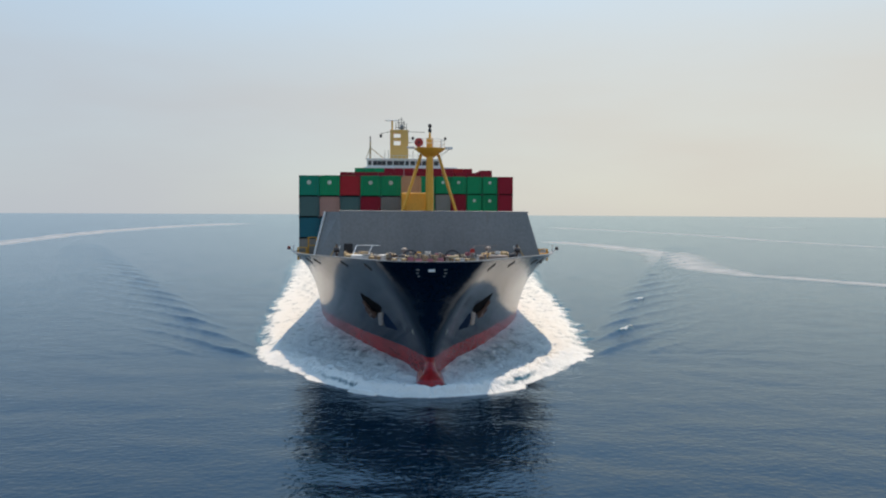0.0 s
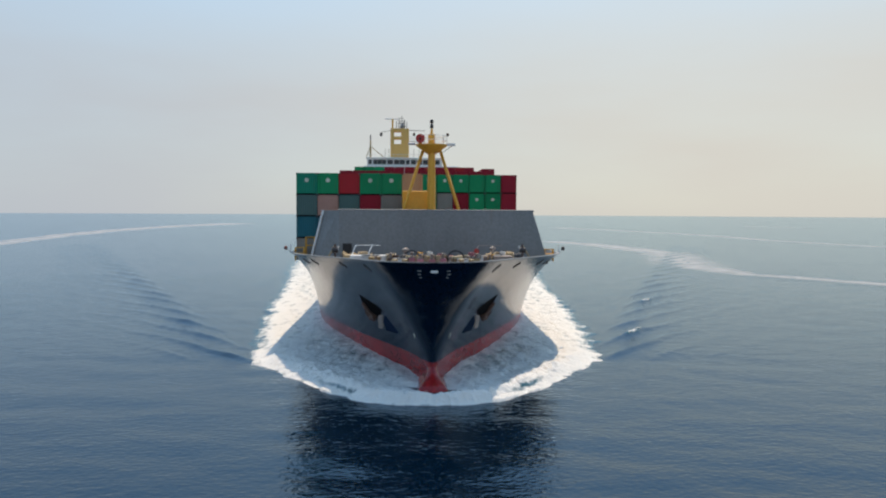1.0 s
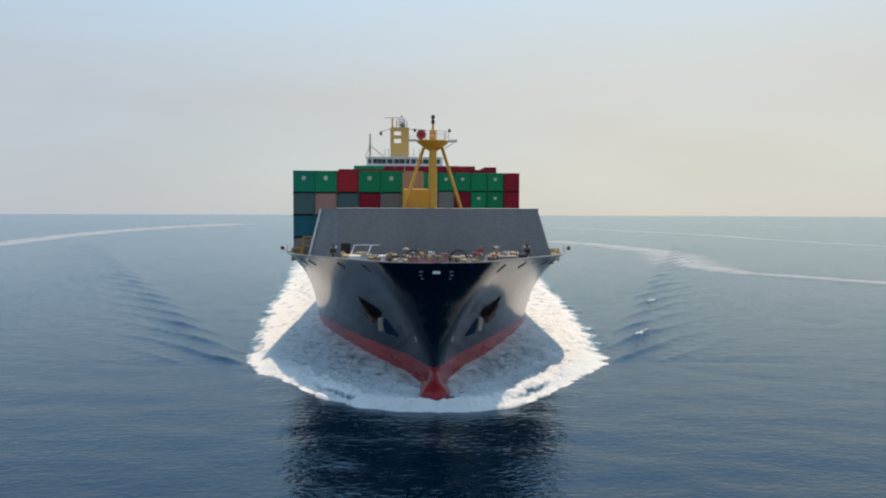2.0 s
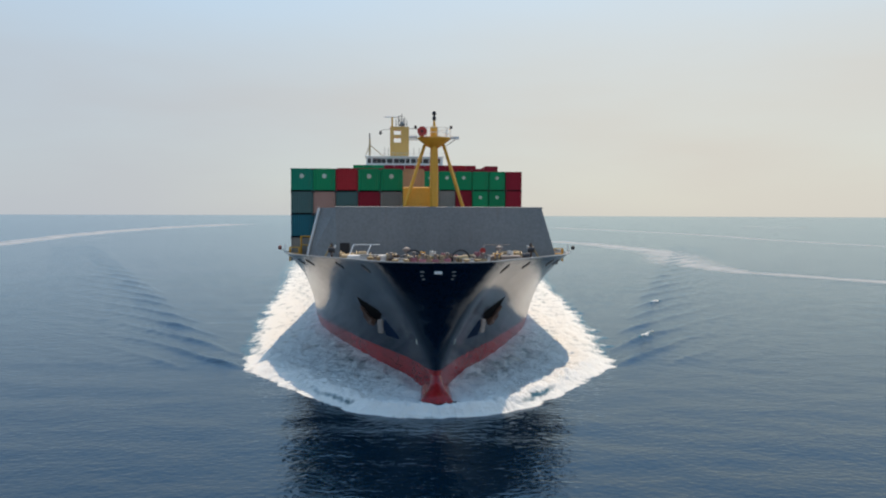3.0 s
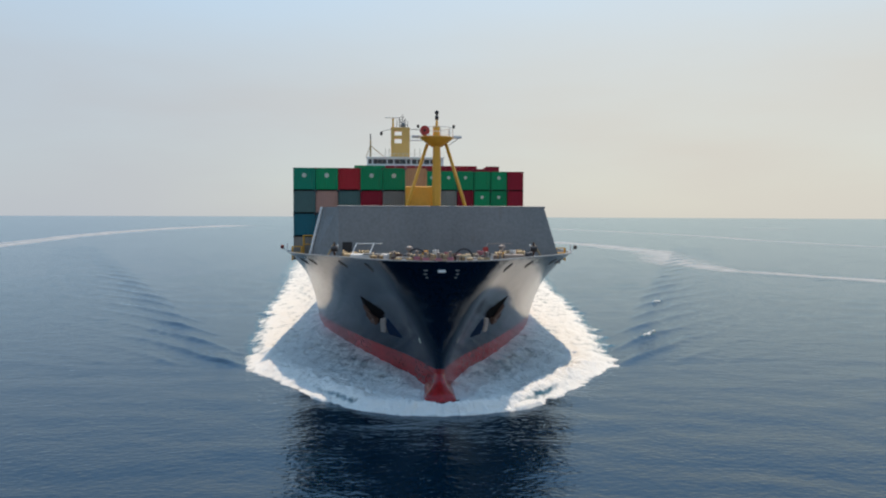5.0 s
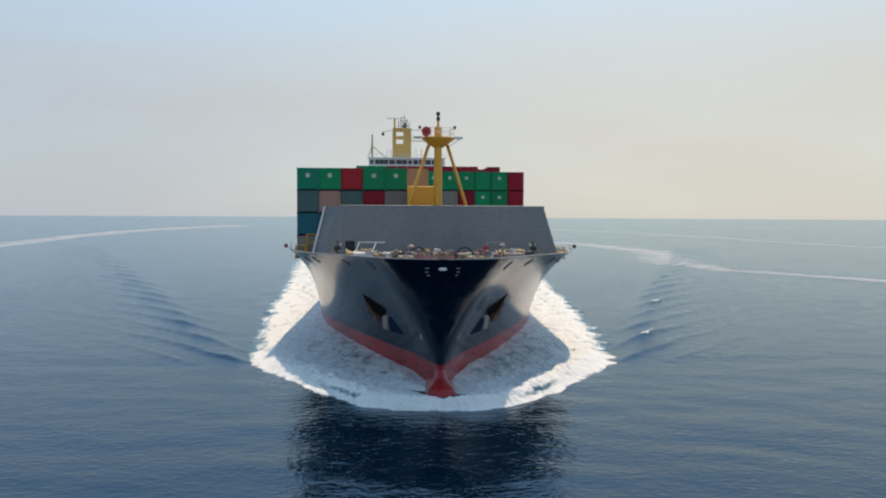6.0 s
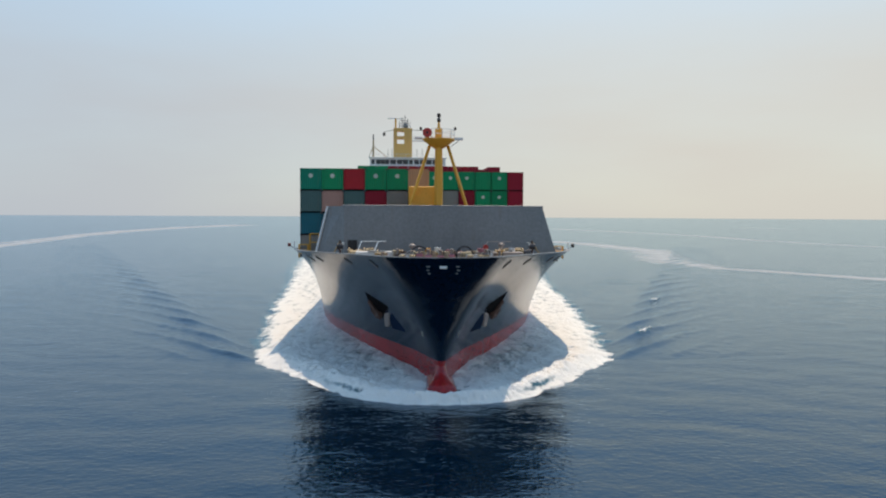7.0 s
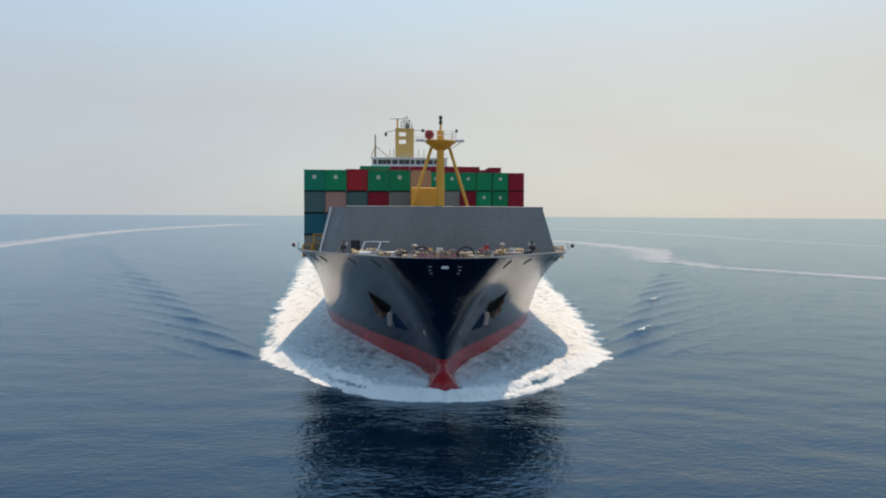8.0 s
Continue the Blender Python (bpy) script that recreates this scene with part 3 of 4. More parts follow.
def box_meshes(colour, height):
    key = (colour, height)
    if key in KINDS:
        return KINDS[key]
    w, L, h = 2.38, 12.19, height
    frame_bm = bmesh.new()
    for x in (-w / 2, w / 2 - 0.14):
        for y in (0, L - 0.14):
            box(frame_bm, x, x + 0.14, y, y + 0.14, 0.0, h)
    for z0, z1 in ((0.0, 0.16), (h - 0.13, h)):
        for y in (0, L - 0.14):
            box(frame_bm, -w / 2 + 0.14, w / 2 - 0.14, y + 0.004, y + 0.136, z0, z1)
        for x in (-w / 2, w / 2 - 0.1):
            box(frame_bm, x + 0.004, x + 0.096, 0.14, L - 0.14, z0, z1)
    frame_me = mesh_of("frame", frame_bm, BOXES[colour])
    # corrugated end wall
    end = bmesh.new()
    n = 9
    xs, d = np.linspace(-w / 2 + 0.13, w / 2 - 0.13, n * 4 + 1), (0.07, 0.07, 0.028, 0.028)
    top = [end.verts.new((x, d[k % 4], h - 0.12)) for k, x in enumerate(xs)]
    low = [end.verts.new((x, d[k % 4], 0.15)) for k, x in enumerate(xs)]
    for k in range(len(xs) - 1):
        end.faces.new((low[k], low[k + 1], top[k + 1], top[k]))
    end_me = mesh_of("end_wall", end, BOXES[colour])
    side = bmesh.new()
    n = 22
    ys = np.linspace(0.13, L - 0.02, n * 4 + 1)
    d = (0.05, 0.05, 0.015, 0.015)
    for sgn in (-1, 1):
        a = [side.verts.new((sgn * (w / 2 - d[k % 4]), y, h - 0.12)) for k, y in enumerate(ys)]
        b = [side.verts.new((sgn * (w / 2 - d[k % 4]), y, 0.15)) for k, y in enumerate(ys)]
        for k in range(len(ys) - 1):
            side.faces.new((b[k], b[k + 1], a[k + 1], a[k]))
    box(side, -w / 2 + 0.05, w / 2 - 0.05, 0.1, L - 0.06, -0.07, h - 0.04)
    side_me = mesh_of("shell", side, BOXES[colour])
    KINDS[key] = (frame_me, end_me, side_me)
    return KINDS[key]


NAMES = {"green": "green", "teal": "dark teal-green", "red": "dark red", "wine": "wine-red", "tan": "tan", "pink": "faded pinkish-tan", "slate": "slate-teal", "blue": "dull blue", "grey": "weathered grey"}


def container(x, y, z, colour, height=2.59, mark=False, near=True):
    f, e, s = box_meshes(colour, height)
    where = "in the front stack" if y < 40 else "stacked on deck"
    text = f"{NAMES[colour]} steel shipping container " + ("with round mark " if mark else "") + where
    ob = thing("shipping_container", text, "container", (x, y, z), "containers on deck")
    part("frame", f, None, ob)
    part("end_wall", e, None, ob)
    part("shell", s, None, ob)
    if near:
        part("bottom_rail", TIER_GAP, None, ob)
    if mark:
        d = part("round_mark", DISC, None, ob, "pale round painted mark")
        d.location = (0, 0.02, height * 0.66)
    if near:
        for px in (-1.13, 1.13):
            for pz in (-0.03, height - 0.07):
                part("corner_casting", CASTING, None, ob).location = (px, 0.06, pz)
    return ob


COL = [-13.84 + 2.455 * k for k in range(6)]
FRONT = [  # from the top tier down; a star marks a round painted mark
    ["teal*", "green*", "red", "green*", "green*", "tan"],
    ["slate", "pink", "slate", "wine", "grey", "red"],
    ["blue", "blue", "slate", "green", "red", "tan"],
    ["grey", "tan", "green", "red", "slate", "green"],
]
for i, row in enumerate(FRONT):
    for k, c in enumerate(row):
        container(COL[k], 24.0, 19.92 - 2.525 * (i + 1), c.strip("*"), 2.44, "*" in c)
# second bay, hidden behind the first but one tier lower to starboard
rng = random.Random(11)
PALETTE = ["green", "green", "red", "wine", "slate", "tan", "grey", "teal", "blue"]
for k in range(6):
    for i in range(4):
        container(COL[k], 38.4, BASE + 2.525 * i, rng.choice(PALETTE), 2.5, near=False)
    container(-COL[5 - k], 38.4, BASE, rng.choice(PALETTE), 2.5, near=False)
# third bay, twelve across, its starboard half in view
HIGH = [
    ["green*", "green*", "green*", "green", "green*", "wine"],
    ["green", "grey", "wine", "green*", "green*", "wine"],
    ["slate", "red", "green", "tan", "blue", "wine"],
    ["red", "green", "grey", "slate", "tan", "red"],
]
for k in range(6):
    for i in range(4):
        c = HIGH[i][k]
        container(1.27 + 2.51 * k, 53.0, BASE + 2.89 * (3 - i), c.strip("*"), 2.80, "*" in c)
        container(-1.27 - 2.51 * k, 53.0, BASE + 2.89 * i, rng.choice(PALETTE), 2.86, near=False)


def far_bays():
    lower = bmesh.new()
    bays = ((67.5, 21.3), (82.0, 23.7), (96.5, 23.7), (111.0, 24.6), (125.5, 26.7), (140.0, 26.7), (154.5, 26.7), (169.0, 26.7))
    for y, top in bays:
        for k in range(12):
            x = -13.8 + 2.51 * k
            h = top
            if y == 82.0:
                h = 23.85 if k == 11 else 23.35
            if y == 125.5:
                c = ("green", "green", "green", "wine", "wine", "red", "wine", "red", "wine", "wine", "red", "wine")[k]
            elif y == 82.0:
                c = "wine"
            else:
                c = rng.choice(PALETTE)
            container(x, y, h - 2.6, c, 2.59, near=False)
            box(lower, x - 1.21, x + 1.21, y + 0.02, y + 12.15, BASE, h - 2.62)
    ob = thing("container_stack", "lower tiers of stacked dark steel containers amidships", "containers", kind="stuff", data=mesh_of("container_stack", lower, BOXES["slate"]))


far_bays()


# ---- the bow wave ----
EDGE_S = ((0.0, -5.3), (3.0, -5.0), (6.0, -3.7), (9.6, 0.0), (13.0, 5.0), (15.7, 8.8), (18.2, 12.4), (19.3, 15.5), (19.9, 20), (21.2, 26), (22.8, 39), (24.6, 56), (27.5, 83), (31, 110), (35, 135), (48, 250))
ROOT_S = ((0.0, -0.85), (0.6, -0.75), (1.15, -0.1), (1.0, 1.8), (0.4, 3.6), (1.1, 7), (2.2, 10), (3.6, 13), (6.2, 19), (8.0, 24), (11.3, 36), (15, 52), (16.0, 83), (16.0, 110), (16.0, 135), (14, 250))


def spread_curve(points, n):
    t = np.linspace(0, len(points) - 1, n)
    i = np.arange(len(points))
    return np.interp(t, i, [p[0] for p in points]), np.interp(t, i, [p[1] for p in points]), t


def smooth(a, w=9):
    k = np.ones(w) / w
    return np.concatenate((a[: w // 2], np.convolve(a, k, "valid"), a[-(w // 2):]))


def bow_wave(side):
    n, m = 620, 80
    ex, ey, t = spread_curve(EDGE_S, n)
    rx, ry, _ = spread_curve(ROOT_S, n)
    ex, ey, rx, ry = (smooth(a) for a in (ex, ey, rx, ry))
    ex[0] = rx[0] = 0
    co, uv = np.zeros((n, m, 3)), np.zeros((n, m, 2))
    for i in range(n):
        ragged = noise.noise(Vector((t[i] * 2.2, side * 7, 1))) * 0.9 + noise.noise(Vector((t[i] * 7, side * 7, 4))) * 0.5
        if t[i] > 7:
            ragged += (noise.noise(Vector((ey[i] * 0.35, side * 5, 2))) * 1.6 + noise.noise(Vector((ey[i] * 0.9, side * 5, 8))) * 1.1) * min(1, t[i] - 7)
        fore = math.exp(-max(t[i] - 4, 0) ** 2 / 10)
        crest = 0.12 + 0.45 * fore
        for j in range(m):
            k = j / (m - 1)
            x = rx[i] + (ex[i] - rx[i]) * k + ragged * min(t[i], 1) * k ** 4
            y = ry[i] + (ey[i] - ry[i]) * k + ragged * 0.3 * k ** 4
            hump = math.exp(-((k - 0.74) / 0.17) ** 2) * crest + 0.30 * math.exp(-(k / 0.25) ** 2) * min(max((t[i] - 3.5) / 2, -0.9), 1)
            p = Vector((x * side, y, 2))
            chop = noise.fractal(p * 0.45, 1.0, 2.0, 4) * (0.12 + 0.14 * fore)
            chop += noise.turbulence(p * 1.3, 4, True) * (0.05 + 0.2 * fore * k) - 0.06
            chop += (noise.turbulence(p * 3.4, 3, False) - 0.2) * 0.08 * fore * min(1, k * 3)
            edge = min(1, (1 - k) / 0.2) ** 0.9
            co[i, j] = (side * x, y, (0.22 + hump + chop) * edge - 0.12 * (1 - edge))
            aft = min(max((t[i] - 10.5) / 4, 0), 1)
            trough = 0.4 * math.exp(-((k - 0.86) / 0.045) ** 2) * math.exp(-((t[i] - 2.9) / 0.95) ** 2)
            wake = math.exp(-((k - 0.22) / 0.2) ** 2) * math.exp(-((t[i] - 6.0) / 2.6) ** 2)
            plume = math.exp(-((k - 0.45) / 0.3) ** 2) * math.exp(-((t[i] - 2.2) / 1.3) ** 2)
            dense = 0.45 + 0.10 * math.exp(-(k / 0.6) ** 4) - 0.12 * wake + 0.16 * plume + 0.13 * math.exp(-((k - 0.8) / 0.3) ** 2) + fore * (0.06 + 0.1 * k) - 0.1 * aft - trough
            if k > 0.9:
                dense -= (k - 0.9) * 2.6
            if k > 0.76 and t[i] > 7.2:
                dense -= (k - 0.76) * 1.7 * min(1, (t[i] - 7.2) / 1.2)
            uv[i, j] = (t[i], dense)
    return grid_mesh("bow_wave", co, FOAM, uv)


for side in (-1, 1):
    thing("bow_wave", "white churning bow wave foam along the hull", "foam", kind="stuff", data=bow_wave(side))


SURGE = []


def foam_clump(side, s, seed):
    """A lump of broken water on the crest; it slides outward and heaves."""
    n, m = 22, 12
    co, uv = np.zeros((n, m, 3)), np.zeros((n, m, 2))
    r = random.Random(seed)
    w, d, h = r.uniform(1.0, 1.9), r.uniform(0.5, 0.9), r.uniform(0.2, 0.34)
    for i in range(n):
        for j in range(m):
            u, v = i / (n - 1) * 2 - 1, j / (m - 1) * 2 - 1
            lump = max(0, 1 - u * u) ** 0.7 * (1 - v * v) ** 0.8
            p = Vector((u * 2.2 + seed, v * 1.8, side))
            co[i, j] = (u * w * (1 + 0.2 * noise.noise(p)), v * d * (1 + 0.3 * noise.noise(p + Vector((5, 0, 0)))), h * lump * (1 + 0.7 * noise.noise(p * 2)) - 0.15 - 0.5 * (1 - min(1, lump * 2.5)))
            uv[i, j] = (0, 0.5 + 0.3 * lump)
    i = np.arange(len(EDGE_S))
    where = lambda q: Vector((side * np.interp(q, i, [p[0] for p in EDGE_S]), np.interp(q, i, [p[1] for p in EDGE_S]) + 0.9, 0.12))
    ob = thing("foam_clump", "tumbling white lump of foam on the bow crest", "foam", where(s), "foam clumps", data=grid_mesh("foam_clump", co, FOAM, uv))
    MOVERS.remove(ob)
    a, b = where(s), where(s + 0.35)
    turn = math.degrees(math.atan2(b.y - a.y, b.x - a.x))
    rows, phase, beat = [], r.uniform(0, 6.28), r.uniform(1.6, 2.6)
    for k in range(17):
        t = k * 0.5
        at = where(s + 0.05 * t)
        lift = 0.2 * math.sin(phase + beat * t)
        rows.append((t, sail(t) @ pose(at.x, at.y, at.z + lift - 0.08, 6 * math.sin(phase + t), 0, turn)))
    SURGE.append((ob, rows))


for side in (-1, 1):
    for k, q in enumerate((0.5, 1.2, 1.9, 2.7)):
        foam_clump(side, q, 3 * k + 40 * (side > 0))


def wake_axis(y, side):
    return 20.0 + (y - 14) * (0.455 if side < 0 else 0.385)


def wake_height(y, d, side):
    """The diverging train d metres outboard of its axis: crests steep on the outer face, long and faint outboard."""
    x = wake_axis(y, side) + d
    grow = 1 + (y - 14) / 160
    high = 0.46 * math.exp(-(y - 14) / 80) * min(1, max(0, (y - 11) / 8)) + 0.04 * math.exp(-((y - 190) / 110) ** 2)
    lean = 2.2 * d - 0.025 * d * abs(d)
    wob = noise.noise(Vector((x * 0.11, y * 0.11, side * 3.0))) * 2.2
    u = max(y - lean - 16 + wob, -60)
    phase = math.tau * math.log(max(1 + 0.03 * u / 11.5, 0.1)) / 0.03
    phase += 0.55 * math.sin(phase)
    reach = math.exp(-abs(d / (2.3 if d < 0 else 3.9) / grow ** 0.5) ** 1.7)
    far = math.exp(-(d / 22) ** 2) if d > 0 else reach
    crest = math.exp(1.5 * (math.cos(phase) - 1))
    patchy = 1 + 0.8 * noise.noise(Vector((x * 0.16, y * 0.1, 9.0 + side)))
    chop = 0.05 * noise.fractal(Vector((x * 0.7, y * 0.7, 1.0)), 1.0, 2.0, 3) * far
    lift = min(1, max(0, (10 + d) / 5)) * min(1, max(0, (44 - d) / 20)) * min(1, (y - 10) / 6) * min(1, (330 - y) / 60)
    return (high * (reach + 0.13 * far) * crest * patchy + chop + 0.06 * far) * lift - 0.16 * (1 - lift * far ** 0.5)


def wake_crests(side):
    ys = np.concatenate((np.arange(10, 120, 0.45), np.linspace(120, 330, 220)))
    across = np.concatenate((np.linspace(-10, 12, 64), np.linspace(12.8, 44, 36)))
    co = np.array([[(side * (wake_axis(y, side) + d), y, wake_height(y, d, side)) for d in across] for y in ys])
    thing("wake_crests", "dark blue short wake crests running off the bow", "waves", kind="stuff", data=grid_mesh("wake_crests", co, SEA))


for side in (-1, 1):
    wake_crests(side)


def whitecap(y, d, w, side):
    """A thin broken cap lying along the top of a crest."""
    y = max((y + 0.4 * k for k in range(-18, 19)), key=lambda q: wake_height(q, d, side))
    n, m = 34, 12
    at = Vector((side * (wake_axis(y, side) + d), y, 0))
    co, uv = np.zeros((n, m, 3)), np.zeros((n, m, 2))
    for i in range(n):
        for j in range(m):
            u, v = i / (n - 1) * 2 - 1, j / (m - 1) * 2 - 1
            lump = max(0, 1 - u * u) * (1 - v * v)
            jag = noise.noise(Vector((y + u * 4, d + v * 2, 5)))
            dx, dy = u * w + 0.3 * jag, u * w * 1.1 + v * (0.4 + 0.3 * jag) - 0.2
            z = wake_height(y + dy, d + dx - dy * (0.455 if side < 0 else 0.385), side)
            co[i, j] = (side * dx, dy, z + 0.16 * lump - 0.05)
            uv[i, j] = (0, 0.08 + 0.55 * lump)
    thing("whitecap", "small white breaking cap on a wake crest", "foam", at, "whitecaps", data=grid_mesh("whitecap", co, FOAM, uv))


for y, d, w, side in ((24, 0.6, 1.6, 1), (38, 1.0, 1.0, 1), (58, 0.2, 2.0, 1)):
    whitecap(y, d, w, side)


# ---- old foam lines on the far water ----
def foam_line(points, widths, dense, seed):
    n, m = 120, 9
    t = np.linspace(0, len(points) - 1, n)
    i = np.arange(len(points))
    x, y = np.interp(t, i, [p[0] for p in points]), np.interp(t, i, [p[1] for p in points])
    x, y = smooth(x, 15), smooth(y, 15)
    w = np.interp(t, i, widths)
    dx, dy = np.gradient(x), np.gradient(y)
    q = np.hypot(dx, dy)
    nx, ny = dy / q, -dx / q
    co, uv = np.zeros((n, m, 3)), np.zeros((n, m, 2))
    for a in range(n):
        wob = noise.noise(Vector((t[a] * 3, seed, 0))) * w[a] * 0.4
        for b in range(m):
            v = b / (m - 1) * 2 - 1
            co[a, b] = (x[a] + nx[a] * (v * w[a] + wob), y[a] + ny[a] * (v * w[a] + wob), 0.11 * (1 - v * v) - 0.03)
            uv[a, b] = (t[a], dense + 0.5 - 0.75 * abs(v) ** 1.5)
    ob = new("foam_line", grid_mesh("foam_line", co, STREAK, uv))
    tagged(ob, "pale drifting line of old foam on the sea", "foam", kind="structure")


foam_line(((-150, 123), (-170, 203), (-187, 280), (-205, 373), (-228, 518), (-235, 678), (-214, 913)), (6, 8, 12, 14, 20, 30, 50), 0.34, 1)
foam_line(((-185, 203), (-200, 303), (-226, 443), (-240, 563), (-225, 703)), (3, 4, 7, 11, 14), 0.32, 2)
foam_line(((78, 333), (95, 268), (100, 215), (80, 145), (84, 120), (92, 108), (105, 90), (120, 63)), (15, 15, 17, 15, 7, 7, 7, 8), 0.34, 3)
foam_line(((155, 715), (209, 499), (213, 338), (226, 273), (240, 203)), (18, 11, 8, 7, 6), 0.34, 4)
foam_line(((425, 853), (440, 803), (455, 763)), (14, 18, 10), 0.36, 5)


# ---- foredeck fittings ----
def windlass(x, y):
    ob = thing("windlass", "cream and brown mooring winch on the foredeck", "winch", (x, y, 9.73))
    part("bed", bevel(box(bmesh.new(), -1.6, 1.6, -0.7, 0.7, 0, 0.3), 0.04), STEEL, ob)
    part("drum", tube(bmesh.new(), (-1.0, 0, 0.95), (0.4, 0, 0.95), 0.36, seg=16), CREAM, ob, "rope-wound drum")
    for px in (-1.1, 0.4, 1.2):
        part("flange", tube(bmesh.new(), (px, 0, 0.95), (px + 0.08, 0, 0.95), 0.66, seg=18), CREAM, ob)
    part("gear_case", bevel(box(bmesh.new(), 0.55, 1.15, -0.5, 0.5, 0.3, 1.55), 0.1), CREAM, ob)
    part("warping_head", lathe(bmesh.new(), ((0.4, 0), (0.3, 0.3), (0.45, 0.7))), STEEL, ob).matrix_basis = pose(1.3, 0, 1.1, 0, 90, 0)


for x, y in ((-4.6, 8.7), (-1.2, 6.6), (2.2, 6.8), (5.2, 10.0), (7.4, 12.6), (-7.6, 12.9)):
    windlass(x, y)


def bollard(x, y):
    ob = thing("bollard", "twin-post steel mooring bollard on deck", "bollard", (x, y, 9.73), "deck bollards")
    part("base", bevel(box(bmesh.new(), -0.8, 0.8, -0.3, 0.3, 0, 0.12), 0.02), STEEL, ob)
    for px in (-0.45, 0.45):
        part("post", lathe(bmesh.new(), ((0.22, 0.1), (0.22, 1.2), (0.3, 1.25), (0.3, 1.35), (0.1, 1.4)), (px, 0, 0)), CREAM, ob, smooth=True)


for x, y in ((-2.9, 3.4), (3.1, 3.6), (-5.2, 7.0), (5.3, 7.4), (-8.2, 14.0), (8.4, 14.4)):
    bollard(x, y)


def vent(x, y, h, mat, text):
    ob = thing("deck_vent", text, "ventilator", (x, y, 9.73))
    part("trunk", lathe(bmesh.new(), ((0.16, 0), (0.16, h - 0.35))), mat, ob)
    part("cowl", lathe(bmesh.new(), ((0.16, h - 0.35), (0.34, h - 0.3), (0.34, h - 0.12), (0.16, h), (0.02, h + 0.02))), mat, ob, smooth=True)


for x, y, h in ((-2.4, 9.6, 2.1), (6.6, 13.0, 2.1)):
    vent(x, y, h, PALE, "worn pale mushroom ventilator on the foredeck")


def companion(x, y, mat, text):
    ob = thing("companion_frame", text, "frame", (x, y, 9.73))
    for px in (0, 1.6):
        part("stile", tube(bmesh.new(), (px, 0, 0), (px + 0.9, 1.2, 2.3), 0.05, seg=6), mat, ob)
    part("top_bar", tube(bmesh.new(), (0.9, 1.2, 2.3), (3.3, 1.2, 2.3), 0.035, seg=6), mat, ob)
    part("hatch", bevel(box(bmesh.new(), 0.4, 4.2, -0.3, 1.5, 0, 1.35), 0.06), mat, ob)


companion(-8.2, 9.6, WHITE, "white tubular access frame over a deck hatch")
companion(4.0, 9.4, PALE, "worn pale tubular access frame over a deck hatch")


def fairlead(x, y, h, mat, text):
    """An upright roller between two cheeks."""
    ob = thing("roller_fairlead", text, "fairlead", (x, y, 9.73), "fairleads along the bow")
    part("pedestal", bevel(box(bmesh.new(), -0.3, 0.3, -0.25, 0.25, 0, h - 0.5), 0.05), mat, ob)
    part("roller", lathe(bmesh.new(), ((0.2, h - 0.5), (0.12, h - 0.4), (0.12, h - 0.15), (0.24, h - 0.04), (0.1, h))), PALE, ob, smooth=True)
    part("cheek", bevel(box(bmesh.new(), 0.26, 0.33, -0.2, 0.2, h - 0.5, h - 0.1), 0.02), STEEL, ob)


kit = random.Random(23)
for k in range(13):
    x = -5.4 + 0.9 * k + kit.uniform(-0.25, 0.25)
    y = 3.6 + 0.5 * abs(x) + kit.uniform(0, 1.0)
    mat, tone_word = kit.choice(((CREAM, "cream"), (RUSTY, "rusty brown"), (PINK, "faded pink"), (ROPE, "buff"), (STEEL, "dark grey")))
    fairlead(x, y, kit.uniform(1.45, 2.05), mat, f"{tone_word} steel roller fairlead behind the bow rail")


def hoop(x, y, r):
    ob = thing("chain_stopper", "dark curved steel guard over a chain stopper", "deck gear", (x, y, 9.73))
    bm = bmesh.new()
    for k in range(10):
        a, b = math.pi * k / 10, math.pi * (k + 1) / 10
        tube(bm, (r * math.cos(a), 0, 1.3 + r * math.sin(a)), (r * math.cos(b), 0, 1.3 + r * math.sin(b)), 0.09, seg=6)
    part("guard", bm, STEEL, ob)
    for side in (-1, 1):
        part("post", tube(bmesh.new(), (side * r, 0, 0), (side * r, 0, 1.35), 0.1, seg=8), STEEL, ob)
    part("roller", tube(bmesh.new(), (-r + 0.1, 0, 1.25), (r - 0.1, 0, 1.25), 0.3, seg=12), CREAM, ob)


hoop(-1.8, 5.6, 0.75)
hoop(2.3, 5.6, 0.75)


def rope_pile(x, y, size, seed):
    r = random.Random(seed)
    ob = thing("rope_pile", "pale coiled mooring rope heaped on a rack", "rope", (x, y, 9.73))
    part("rack", bevel(box(bmesh.new(), -size, size, -0.4, 0.4, 0, 1.0), 0.04), STEEL, ob)
    for level in range(3):
        bm = bmesh.new()
        rad = size * (0.8 - 0.18 * level)
        for k in range(14):
            a, b = k * math.tau / 14, (k + 1) * math.tau / 14
            tube(bm, (rad * math.cos(a), 0.5 * rad * math.sin(a), 1.1 + 0.2 * level + r.uniform(0, 0.06)), (rad * math.cos(b), 0.5 * rad * math.sin(b), 1.1 + 0.2 * level + r.uniform(0, 0.06)), 0.11, seg=6)
        part("coil", bm, ROPE, ob)


for k, (x, y, size) in enumerate(((-0.7, 5.4, 0.5), (0.5, 5.1, 0.55), (1.2, 5.8, 0.5), (3.3, 6.2, 0.45), (-3.9, 6.2, 0.5), (-6.4, 11.2, 0.5), (6.9, 11.4, 0.45), (8.3, 13.2, 0.5))):
    rope_pile(x, y, size, k)


